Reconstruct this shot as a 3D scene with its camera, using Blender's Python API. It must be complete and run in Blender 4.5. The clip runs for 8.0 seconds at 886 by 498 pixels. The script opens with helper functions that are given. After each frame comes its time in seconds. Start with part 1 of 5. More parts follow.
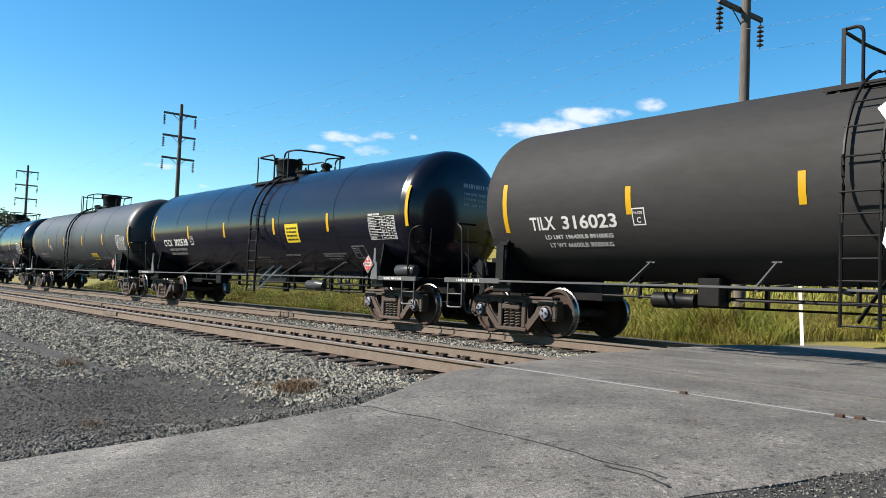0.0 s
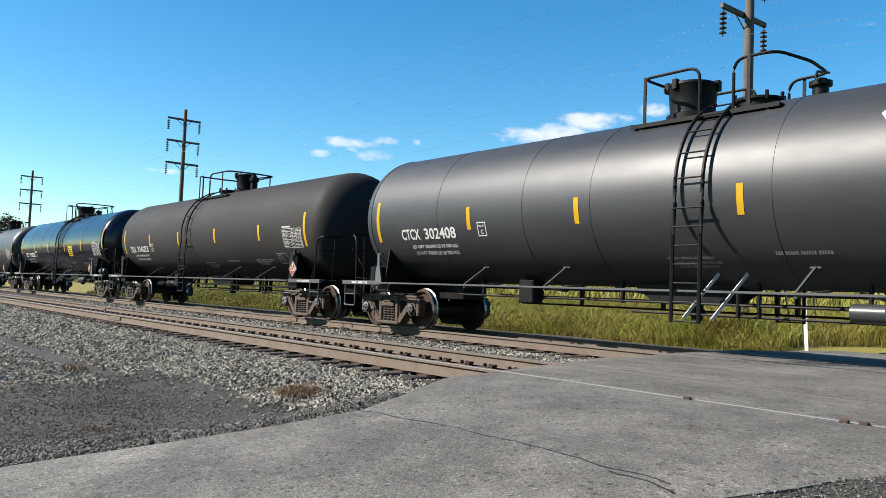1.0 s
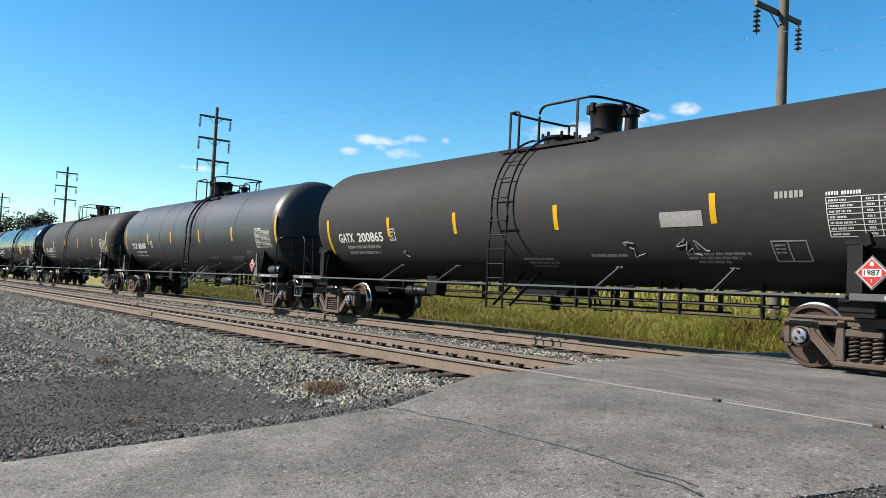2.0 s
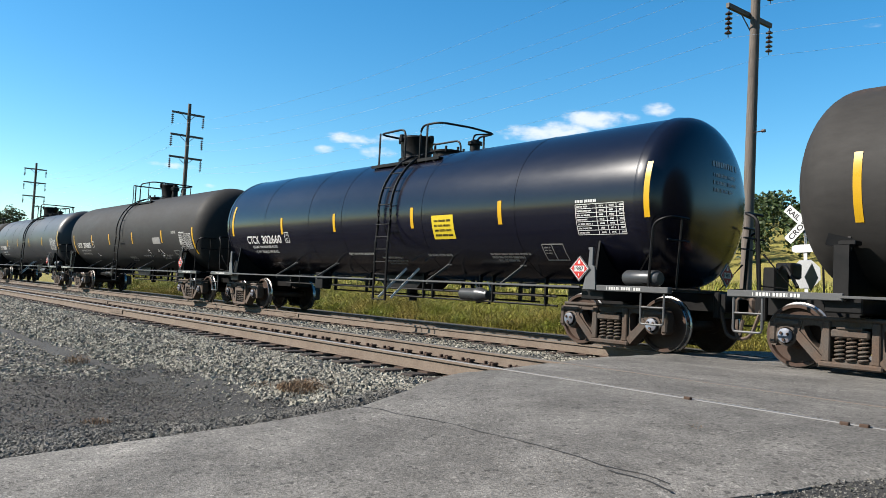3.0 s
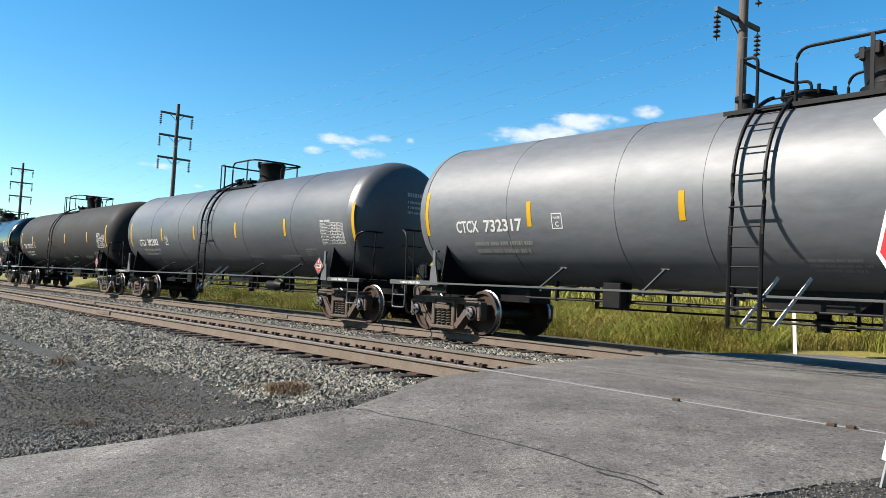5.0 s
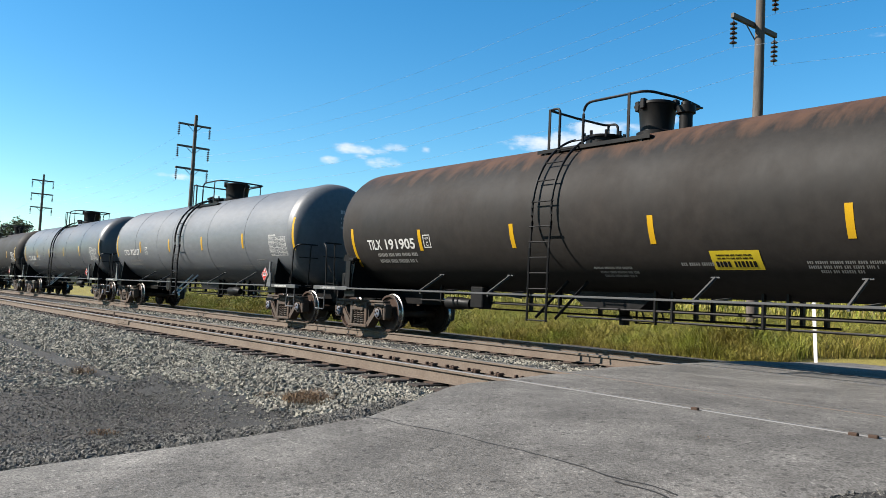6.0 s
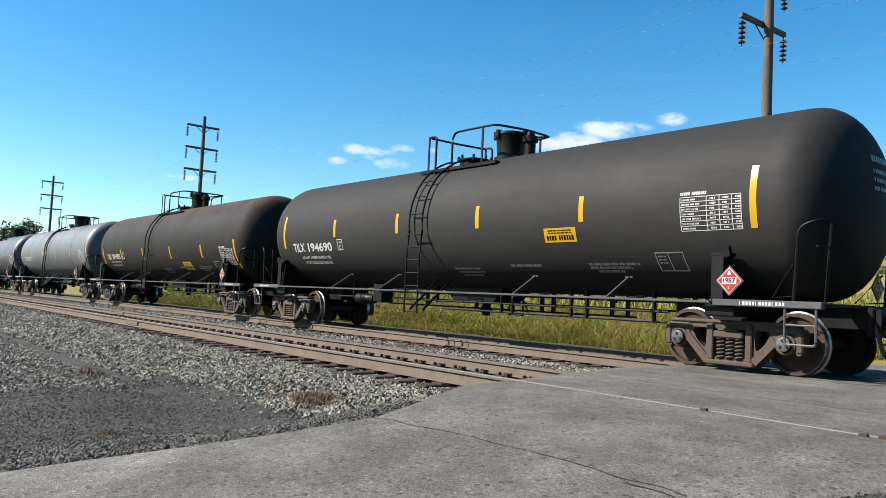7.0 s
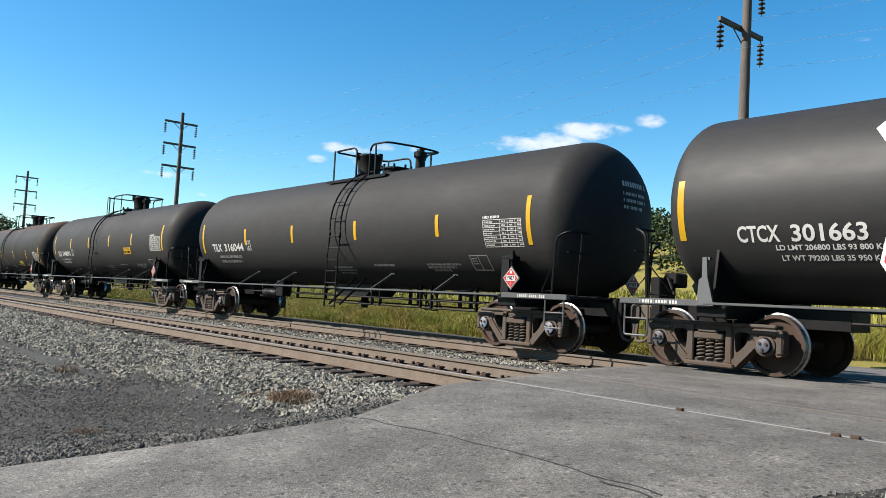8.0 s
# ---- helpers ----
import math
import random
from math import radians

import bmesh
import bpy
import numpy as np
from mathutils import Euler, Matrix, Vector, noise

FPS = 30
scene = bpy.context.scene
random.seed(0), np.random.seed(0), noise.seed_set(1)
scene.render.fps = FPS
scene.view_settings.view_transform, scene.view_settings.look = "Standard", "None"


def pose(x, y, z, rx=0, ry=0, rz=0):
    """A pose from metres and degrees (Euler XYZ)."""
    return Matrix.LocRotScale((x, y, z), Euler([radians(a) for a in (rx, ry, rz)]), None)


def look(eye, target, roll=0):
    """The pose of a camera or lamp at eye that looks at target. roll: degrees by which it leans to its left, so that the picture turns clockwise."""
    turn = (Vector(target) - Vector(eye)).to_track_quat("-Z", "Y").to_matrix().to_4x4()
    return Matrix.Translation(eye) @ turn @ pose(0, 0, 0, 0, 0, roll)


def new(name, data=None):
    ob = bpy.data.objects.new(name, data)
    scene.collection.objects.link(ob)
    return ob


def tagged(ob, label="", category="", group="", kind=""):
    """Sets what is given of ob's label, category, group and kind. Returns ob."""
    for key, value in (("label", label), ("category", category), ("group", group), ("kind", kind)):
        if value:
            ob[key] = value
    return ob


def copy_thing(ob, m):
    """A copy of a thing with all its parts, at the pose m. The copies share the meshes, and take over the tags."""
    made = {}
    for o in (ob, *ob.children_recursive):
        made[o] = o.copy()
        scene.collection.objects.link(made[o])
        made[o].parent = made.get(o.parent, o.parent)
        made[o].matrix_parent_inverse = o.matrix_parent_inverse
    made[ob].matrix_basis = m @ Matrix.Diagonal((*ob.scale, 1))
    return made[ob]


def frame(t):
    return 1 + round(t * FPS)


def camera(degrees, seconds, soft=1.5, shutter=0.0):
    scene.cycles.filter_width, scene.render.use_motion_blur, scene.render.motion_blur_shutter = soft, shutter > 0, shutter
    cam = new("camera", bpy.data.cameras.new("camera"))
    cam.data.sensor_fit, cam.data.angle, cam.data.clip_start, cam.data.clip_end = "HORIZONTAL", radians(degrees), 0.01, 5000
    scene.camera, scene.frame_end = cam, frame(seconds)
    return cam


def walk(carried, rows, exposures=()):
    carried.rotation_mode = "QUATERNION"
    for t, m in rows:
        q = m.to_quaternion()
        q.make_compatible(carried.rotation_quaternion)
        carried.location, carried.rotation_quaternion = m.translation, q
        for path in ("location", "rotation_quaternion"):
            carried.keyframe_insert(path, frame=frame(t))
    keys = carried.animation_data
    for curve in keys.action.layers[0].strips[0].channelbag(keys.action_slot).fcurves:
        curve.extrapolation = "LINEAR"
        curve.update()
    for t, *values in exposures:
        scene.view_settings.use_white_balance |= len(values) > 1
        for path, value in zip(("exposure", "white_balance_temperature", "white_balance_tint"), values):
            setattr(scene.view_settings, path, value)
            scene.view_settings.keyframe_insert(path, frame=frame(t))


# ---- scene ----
cam = camera(58.5, 8.0, soft=0.7)
EYE = 0.887          # above the rail heads
TURNS = [            # seconds, yaw to the left of across the tracks, pitch, roll
    (0.0, 50.297, 2.719, 2.109),
    (0.5, 50.582, 2.855, 1.968),
    (1.0, 50.554, 3.071, 2.145),
    (1.2, 50.840, 3.050, 2.200),
    (2.3, 52.780, 2.840, 2.830),
    (2.5, 51.983, 2.850, 2.830),
    (2.7, 51.370, 2.855, 2.830),
    (3.0, 50.713, 2.863, 2.830),
    (3.5, 49.510, 2.984, 2.771),
    (4.0, 50.083, 2.859, 2.855),
    (4.5, 49.876, 2.860, 2.947),
    (4.7, 49.840, 2.930, 2.940),
    (5.8, 50.880, 3.480, 2.760),
    (6.0, 51.158, 3.585, 2.733),
    (6.5, 51.481, 3.325, 2.508),
    (7.0, 51.725, 3.598, 2.700),
    (7.5, 51.148, 3.741, 3.030),
    (8.0, 50.214, 3.624, 3.047),
]
walk(cam, [(t, pose(0, 0, EYE, 90 + p, 0, y) @ pose(0, 0, 0, 0, 0, r)) for t, y, p, r in TURNS])

# ---- light ----
SUN = Vector((-0.451, -0.663, 0.597)).normalized()
world = bpy.data.worlds.new("sky")
scene.world = world
world.use_nodes = True
wn, wl = world.node_tree.nodes, world.node_tree.links
wn.clear()


def wmath(op, a, b=None, c=None):
    n = wn.new("ShaderNodeMath")
    n.operation = op
    for k, v in enumerate((a, b, c)):
        if v is None:
            continue
        if isinstance(v, (int, float)):
            n.inputs[k].default_value = v
        else:
            wl.new(v, n.inputs[k])
    return n.outputs[0]


sky = wn.new("ShaderNodeTexSky")
sky.sky_type, sky.sun_disc = "NISHITA", False
sky.sun_elevation = math.asin(SUN.z)
sky.sun_rotation = math.atan2(SUN.x, SUN.y)
sky.altitude, sky.air_density, sky.dust_density, sky.ozone_density = 100, 1.0, 0.3, 2.5
coord = wn.new("ShaderNodeTexCoord")
sep = wn.new("ShaderNodeSeparateXYZ")
wl.new(coord.outputs["Generated"], sep.inputs[0])
azim = wmath("ARCTAN2", wmath("MULTIPLY", sep.outputs[0], -1.0), sep.outputs[1])   # to the left of across
elev = wmath("ARCSINE", sep.outputs[2])
puff = wn.new("ShaderNodeTexNoise")
puff.inputs["Scale"].default_value, puff.inputs["Detail"].default_value, puff.inputs["Roughness"].default_value = 30.0, 6.0, 0.6
stretch = wn.new("ShaderNodeMapping")
stretch.inputs["Scale"].default_value = (1.0, 1.0, 2.2)
wl.new(coord.outputs["Generated"], stretch.inputs[0])
wl.new(stretch.outputs[0], puff.inputs["Vector"])
# small fair-weather clouds low over the far fields: azimuth, elevation, half width, half height in degrees, body
CLOUDS = [(45.0, 11.4, 3.0, 0.7, 1.0), (42.4, 11.7, 2.4, 0.8, 1.1), (40.2, 12.5, 2.8, 0.85, 1.1), (37.8, 12.6, 1.2, 0.45, 0.7), (35.9, 13.2, 1.5, 0.65, 1.0),
          (57.6, 10.4, 3.0, 0.6, 0.72), (55.0, 10.7, 2.0, 0.45, 0.72), (52.8, 10.6, 0.6, 0.5, 0.8), (55.9, 9.5, 1.9, 0.6, 0.72), (59.6, 9.5, 1.3, 0.45, 0.7), (57.5, 9.9, 0.9, 0.35, 0.7),
          (70.0, 7.5, 2.2, 0.32, 0.75), (67.2, 6.3, 1.0, 0.3, 0.5), (22.8, 17.8, 1.8, 0.4, 0.28), (104, 9, 4, 0.8, 0.7), (5, 10, 4, 0.9, 0.7), (-40, 9, 5, 1.0, 0.7), (150, 11, 5, 1.0, 0.7)]
cover = None
for az, el, sa, se, body in CLOUDS:
    da = wmath("DIVIDE", wmath("SUBTRACT", azim, radians(az)), radians(sa))
    de = wmath("DIVIDE", wmath("SUBTRACT", elev, radians(el)), radians(se))
    r2 = wmath("ADD", wmath("MULTIPLY", da, da), wmath("MULTIPLY", de, de))
    m = wmath("MULTIPLY_ADD", r2, -0.8, 0.62 * body)
    cover = m if cover is None else wmath("MAXIMUM", cover, m)
shape = wmath("ADD", cover, wmath("MULTIPLY", wmath("SUBTRACT", puff.outputs["Fac"], 0.5), 1.7))
ramp = wn.new("ShaderNodeMapRange")
ramp.interpolation_type = "SMOOTHSTEP"
ramp.inputs["From Min"].default_value, ramp.inputs["From Max"].default_value = 0.02, 0.80
ramp.inputs["To Max"].default_value = 0.85
wl.new(shape, ramp.inputs[0])
sheet = wmath("GREATER_THAN", cover, -0.45)
amount = wmath("MULTIPLY", ramp.outputs[0], sheet)
mix = wn.new("ShaderNodeMixRGB")
wl.new(amount, mix.inputs[0])
deep = wn.new("ShaderNodeHueSaturation")
deep.inputs["Saturation"].default_value, deep.inputs["Value"].default_value = 1.38, 1.42
wl.new(sky.outputs[0], deep.inputs["Color"])
cyan = wn.new("ShaderNodeMixRGB")
cyan.blend_type, cyan.inputs[0].default_value, cyan.inputs[2].default_value = "MULTIPLY", 1.0, (0.86, 1.0, 0.93, 1)
wl.new(deep.outputs[0], cyan.inputs[1])
wl.new(cyan.outputs[0], mix.inputs[1])
mix.inputs[2].default_value = (7.2, 7.5, 7.9, 1)
bg = wn.new("ShaderNodeBackground")
bg.inputs[1].default_value = 0.048
wl.new(mix.outputs[0], bg.inputs[0])
wout = wn.new("ShaderNodeOutputWorld")
wl.new(bg.outputs[0], wout.inputs[0])
sun = new("sun", bpy.data.lights.new("sun", "SUN"))
sun.data.energy, sun.data.angle, sun.data.color = 5.0, radians(0.53), (1.0, 0.935, 0.85)
sun.matrix_world = look(SUN * 60, (0, 0, 0))
scene.view_settings.exposure = 1.55

# ---- materials ----


def material(name, colour, rough=0.6, metal=0.0, second=None, scale=2.0, amount=0.5, grain=0.0, grain_scale=60.0, bump=0.0, bump_scale=80.0,
             spec=0.2, random_tint=0.0, stretch=(1, 1, 1), rough_vary=0.1, coat=0.0, island=False):
    """Principled surface with two scales of variation in object space and a fine relief."""
    m = bpy.data.materials.new(name)
    m.use_nodes = True
    nt = m.node_tree
    b = nt.nodes["Principled BSDF"]
    tc = nt.nodes.new("ShaderNodeTexCoord")
    mp = nt.nodes.new("ShaderNodeMapping")
    mp.inputs["Scale"].default_value = stretch
    nt.links.new(tc.outputs["Object"], mp.inputs[0])

    def tex(s, detail=5.0, r=0.6):
        n = nt.nodes.new("ShaderNodeTexNoise")
        n.inputs["Scale"].default_value, n.inputs["Detail"].default_value, n.inputs["Roughness"].default_value = s, detail, r
        nt.links.new(mp.outputs[0], n.inputs["Vector"])
        return n.outputs["Fac"]

    def ranged(v, lo, hi, a=0.0, c=1.0):
        n = nt.nodes.new("ShaderNodeMapRange")
        n.inputs["From Min"].default_value, n.inputs["From Max"].default_value = lo, hi
        n.inputs["To Min"].default_value, n.inputs["To Max"].default_value = a, c
        nt.links.new(v, n.inputs[0])
        return n.outputs[0]

    col = nt.nodes.new("ShaderNodeMixRGB")
    col.inputs[1].default_value = (*colour, 1)
    col.inputs[2].default_value = (*(second or [c * 0.6 for c in colour]), 1)
    big = tex(scale)
    nt.links.new(ranged(big, 0.5 - 0.22 / max(amount, 0.05) * 0.5, 0.72, 0.0, amount), col.inputs[0])
    last = col.outputs[0]
    if grain:
        g = nt.nodes.new("ShaderNodeMixRGB")
        g.blend_type = "MULTIPLY"
        g.inputs[0].default_value = 1.0
        nt.links.new(last, g.inputs[1])
        nt.links.new(ranged(tex(grain_scale, 3.0, 0.7), 0.3, 0.7, 1 - grain, 1 + grain), g.inputs[2])
        last = g.outputs[0]
    if random_tint:
        if island:
            rnd = nt.nodes.new("ShaderNodeNewGeometry").outputs["Random Per Island"]
        else:
            rnd = nt.nodes.new("ShaderNodeObjectInfo").outputs["Random"]
        g = nt.nodes.new("ShaderNodeMixRGB")
        g.blend_type = "MULTIPLY"
        g.inputs[0].default_value = 1.0
        nt.links.new(last, g.inputs[1])
        nt.links.new(ranged(rnd, 0, 1, 1 - random_tint, 1 + random_tint), g.inputs[2])
        last = g.outputs[0]
    nt.links.new(last, b.inputs["Base Color"])
    nt.links.new(ranged(big, 0.3, 0.7, max(rough - rough_vary, 0.02), min(rough + rough_vary, 1.0)), b.inputs["Roughness"])
    b.inputs["Metallic"].default_value = metal
    b.inputs["Specular IOR Level"].default_value = spec
    b.inputs["Coat Weight"].default_value = coat
    b.inputs["Coat Roughness"].default_value = 0.12
    if bump:
        bp = nt.nodes.new("ShaderNodeBump")
        bp.inputs["Strength"].default_value, bp.inputs["Distance"].default_value = bump, 0.01
        nt.links.new(tex(bump_scale, 4.0, 0.65), bp.inputs["Height"])
        nt.links.new(bp.outputs[0], b.inputs["Normal"])
    return m


TANK_GREY = material("matt_charcoal_tank_paint", (0.0174, 0.0168, 0.0165), 0.68, second=(0.0222, 0.0212, 0.0198), scale=0.7, amount=0.7, grain=0.12, grain_scale=9, bump=0.04, bump_scale=25, stretch=(0.35, 1, 1), spec=0.12)
TANK_BROWN = material("weathered_brown_black_tank_paint", (0.0127, 0.0116, 0.0106), 0.66, second=(0.0179, 0.0146, 0.0122), scale=0.8, amount=0.75, grain=0.2, grain_scale=7, bump=0.05, bump_scale=25, stretch=(0.7, 1, 0.5), spec=0.12)
TANK_BLUE = material("gloss_blue_black_tank_paint", (0.00274, 0.00294, 0.00666), 0.21, second=(0.00431, 0.00451, 0.00862), scale=0.6, amount=0.5, grain=0.1, grain_scale=6, bump=0.02, bump_scale=3, stretch=(0.3, 1, 1), rough_vary=0.05, spec=0.42)
TANK_DARK_GLOSS = material("gloss_dark_grey_tank_paint", (0.0161, 0.0174, 0.0192), 0.47, second=(0.0223, 0.0236, 0.026), scale=0.7, amount=0.7, grain=0.1, grain_scale=8, bump=0.02, bump_scale=4, stretch=(0.35, 1, 1), rough_vary=0.06, spec=0.36)
TANK_SILVER = material("dusty_grey_tank_paint", (0.0384, 0.0415, 0.0459), 0.46, second=(0.0508, 0.0533, 0.057), scale=0.7, amount=0.8, grain=0.12, grain_scale=8, bump=0.02, bump_scale=4, stretch=(0.35, 1, 1), rough_vary=0.08, spec=0.5)
TANK_PALE = material("pale_dusty_grey_tank_paint", (0.0616, 0.0658, 0.0714), 0.52, second=(0.0805, 0.084, 0.0882), scale=0.7, amount=0.8, grain=0.14, grain_scale=8, bump=0.02, bump_scale=4, stretch=(0.35, 1, 1), rough_vary=0.08, spec=0.45)
TANK_SATIN = material("satin_charcoal_tank_paint", (0.0127, 0.0124, 0.0124), 0.58, second=(0.0168, 0.0163, 0.0158), scale=0.7, amount=0.7, grain=0.12, grain_scale=9, bump=0.03, bump_scale=25, stretch=(0.35, 1, 1), spec=0.2)
TANK_RUSTY = material("charcoal_tank_paint_with_a_rusty_crown", (0.0167, 0.0158, 0.0152), 0.68, second=(0.0223, 0.0205, 0.0186), scale=0.7, amount=0.7, grain=0.14, grain_scale=9, bump=0.04, bump_scale=25, stretch=(0.35, 1, 1), spec=0.12)


def rust_crown(m, low, high, amount, colour):
    """Streaks of rust that run down from the crown of the tank, broken up by noise."""
    nt = m.node_tree
    b = nt.nodes["Principled BSDF"]
    old = b.inputs["Base Color"].links[0].from_socket
    tc = nt.nodes.new("ShaderNodeTexCoord")
    sp = nt.nodes.new("ShaderNodeSeparateXYZ")
    nt.links.new(tc.outputs["Object"], sp.inputs[0])
    mp = nt.nodes.new("ShaderNodeMapping")
    mp.inputs["Scale"].default_value = (2.6, 0.7, 0.7)
    nt.links.new(tc.outputs["Object"], mp.inputs[0])
    ns = nt.nodes.new("ShaderNodeTexNoise")
    ns.inputs["Scale"].default_value, ns.inputs["Detail"].default_value, ns.inputs["Roughness"].default_value = 1.3, 7.0, 0.65
    nt.links.new(mp.outputs[0], ns.inputs["Vector"])
    up = nt.nodes.new("ShaderNodeMapRange")
    up.inputs["From Min"].default_value, up.inputs["From Max"].default_value = low, high
    up.inputs["To Min"].default_value, up.inputs["To Max"].default_value = -0.35, 0.35
    nt.links.new(sp.outputs[2], up.inputs[0])
    add = nt.nodes.new("ShaderNodeMath")
    nt.links.new(up.outputs[0], add.inputs[0])
    nt.links.new(ns.outputs["Fac"], add.inputs[1])
    mr = nt.nodes.new("ShaderNodeMapRange")
    mr.inputs["From Min"].default_value, mr.inputs["From Max"].default_value, mr.inputs["To Max"].default_value = 0.48, 0.80, amount
    nt.links.new(add.outputs[0], mr.inputs[0])
    mx = nt.nodes.new("ShaderNodeMixRGB")
    nt.links.new(mr.outputs[0], mx.inputs[0])
    nt.links.new(old, mx.inputs[1])
    mx.inputs[2].default_value = (*colour, 1)
    nt.links.new(mx.outputs[0], b.inputs["Base Color"])


rust_crown(TANK_BROWN, 3.1, 4.1, 0.8, (0.066, 0.036, 0.023))
rust_crown(TANK_RUSTY, 3.5, 4.15, 0.6, (0.052, 0.032, 0.022))
BLACK = material("black_steel_paint", (0.00441, 0.00441, 0.00465), 0.5, second=(0.00882, 0.00784, 0.00735), scale=3, amount=0.6, grain=0.2, grain_scale=30, spec=0.1)
SILL_EDGE = material("worn_grey_steel_paint", (0.0627, 0.0627, 0.0635), 0.4, second=(0.0196, 0.0188, 0.018), scale=2.5, amount=0.5, grain=0.15)
BRACKET = material("light_grey_bracket_paint", (0.072, 0.0742, 0.0765), 0.45, second=(0.036, 0.036, 0.036), scale=4, amount=0.5)
RUST = material("rusty_cast_steel", (0.044, 0.036, 0.030), 0.75, second=(0.058, 0.034, 0.021), scale=5, amount=0.7, grain=0.3, grain_scale=40, bump=0.25, bump_scale=90, random_tint=0.25)
WHEEL_RUST = material("rusty_wheel_steel", (0.0328, 0.0185, 0.0123), 0.7, second=(0.0289, 0.0173, 0.0131), scale=4, amount=0.6, grain=0.25, grain_scale=30, bump=0.15)
TREAD = material("polished_wheel_tread", (0.252, 0.24, 0.228), 0.28, metal=0.9, second=(0.18, 0.162, 0.15), scale=8, amount=0.4)
CAP = material("bearing_cap_paint", (0.0768, 0.096, 0.125), 0.5, second=(0.0768, 0.048, 0.0336), scale=6, amount=0.7, random_tint=0.4)
YELLOW = material("yellow_reflective_film", (0.317, 0.182, 0.00594), 0.35, second=(0.285, 0.166, 0.0119), scale=3, amount=0.4, grain=0.08)
LABEL_YELLOW = material("yellow_label_film", (0.354, 0.268, 0.013), 0.4, second=(0.324, 0.238, 0.0216), scale=3, amount=0.4)
WHITE = material("white_stencil_paint", (0.357, 0.352, 0.337), 0.55, second=(0.248, 0.243, 0.228), scale=9, amount=0.4)
DIM_WHITE = material("worn_white_stencil_paint", (0.168, 0.164, 0.155), 0.6, second=(0.0924, 0.0882, 0.084), scale=14, amount=0.6)
RED = material("red_placard_film", (0.261, 0.0135, 0.0112), 0.4, second=(0.225, 0.018, 0.0135), scale=5, amount=0.4)
SIGN_RED = material("red_sign_sheeting", (0.315, 0.0131, 0.0158), 0.35, second=(0.273, 0.0158, 0.0158), scale=4, amount=0.4)
SIGN_BLUE = material("blue_sign_sheeting", (0.0105, 0.136, 0.326), 0.35, second=(0.0158, 0.115, 0.262), scale=4, amount=0.4)
SIGN_WHITE = material("white_sign_sheeting", (0.413, 0.413, 0.403), 0.4, second=(0.353, 0.353, 0.343), scale=4, amount=0.4)
SIGN_BLACK = material("black_sign_film", (0.016, 0.016, 0.016), 0.5)
GALV = material("galvanised_post_steel", (0.294, 0.301, 0.301), 0.5, metal=0.6, second=(0.21, 0.21, 0.21), scale=20, amount=0.6)
RAIL_RUST = material("rail_rust", (0.100, 0.078, 0.060), 0.8, second=(0.066, 0.047, 0.035), scale=3, amount=0.6, grain=0.2, grain_scale=40, bump=0.1)
# worn steel, its base colour made paler to carry the sun's reflection too
RAIL_HEAD = material("worn_rail_head_with_glint", (0.141, 0.138, 0.134), 0.45, metal=0.4, second=(0.0984, 0.092, 0.0848), scale=2, amount=0.5, stretch=(0.2, 1, 1))
RAIL_DULL = material("dull_rail_head", (0.0832, 0.077, 0.0708), 0.45, metal=0.3, second=(0.0616, 0.0524, 0.0462), scale=2, amount=0.5, stretch=(0.2, 1, 1))
TIE = material("weathered_timber_sleeper", (0.0255, 0.0188, 0.0149), 0.85, second=(0.0431, 0.0353, 0.0294), scale=6, amount=0.6, grain=0.35, grain_scale=50, bump=0.4, random_tint=0.35)
PLATE = material("rusty_tie_plate", (0.0431, 0.0259, 0.0172), 0.8, second=(0.0302, 0.0194, 0.0151), scale=10, amount=0.6, bump=0.2)
STONE = material("crushed_limestone_ballast", (0.182, 0.169, 0.137), 0.85, second=(0.072, 0.0681, 0.0599), scale=2.0, amount=0.7, grain=0.25, grain_scale=120, bump=0.3, bump_scale=150, random_tint=0.5, island=True)
DARK_STONE = material("dark_gravel", (0.102, 0.096, 0.0847), 0.9, second=(0.032, 0.0309, 0.029), scale=1.4, amount=0.7, grain=0.3, grain_scale=120, bump=0.3, random_tint=0.55, island=True)
# bed kept darker than its stones: shade in the gaps is in this colour
GRAVEL_BED = material("gravel_bed_with_gap_shade", (0.0286, 0.0276, 0.0262), 0.95, second=(0.0168, 0.0165, 0.0158), scale=1.2, amount=0.7, grain=0.5, grain_scale=45, bump=1.0, bump_scale=45)
POLE_WOOD = material("weathered_pole_timber", (0.0823, 0.0686, 0.058), 0.85, second=(0.051, 0.0431, 0.0372), scale=5, amount=0.7, grain=0.3, grain_scale=30, stretch=(1, 1, 0.08), bump=0.4, bump_scale=30)
ARM_WOOD = material("grey_crossarm_timber", (0.0896, 0.084, 0.0784), 0.8, second=(0.056, 0.0504, 0.0476), scale=5, amount=0.6)
INSULATOR = material("brown_porcelain", (0.021, 0.014, 0.014), 0.25, second=(0.028, 0.0175, 0.014), scale=5, amount=0.4)
WIRE = material("aluminium_conductor", (0.44, 0.48, 0.528), 0.4, metal=0.7)
BARK = material("bark", (0.056, 0.0448, 0.0336), 0.9, second=(0.0336, 0.028, 0.0224), scale=6, amount=0.6, bump=0.5)
LEAF = material("tree_leaves", (0.021, 0.0357, 0.00924), 0.6, second=(0.0357, 0.0462, 0.0147), scale=0.8, amount=0.7, random_tint=0.45, island=True)
GRASS = material("tall_grass_blades", (0.104, 0.120, 0.011), 0.6, second=(0.185, 0.125, 0.034), scale=0.55, amount=0.9, random_tint=0.6, island=True)
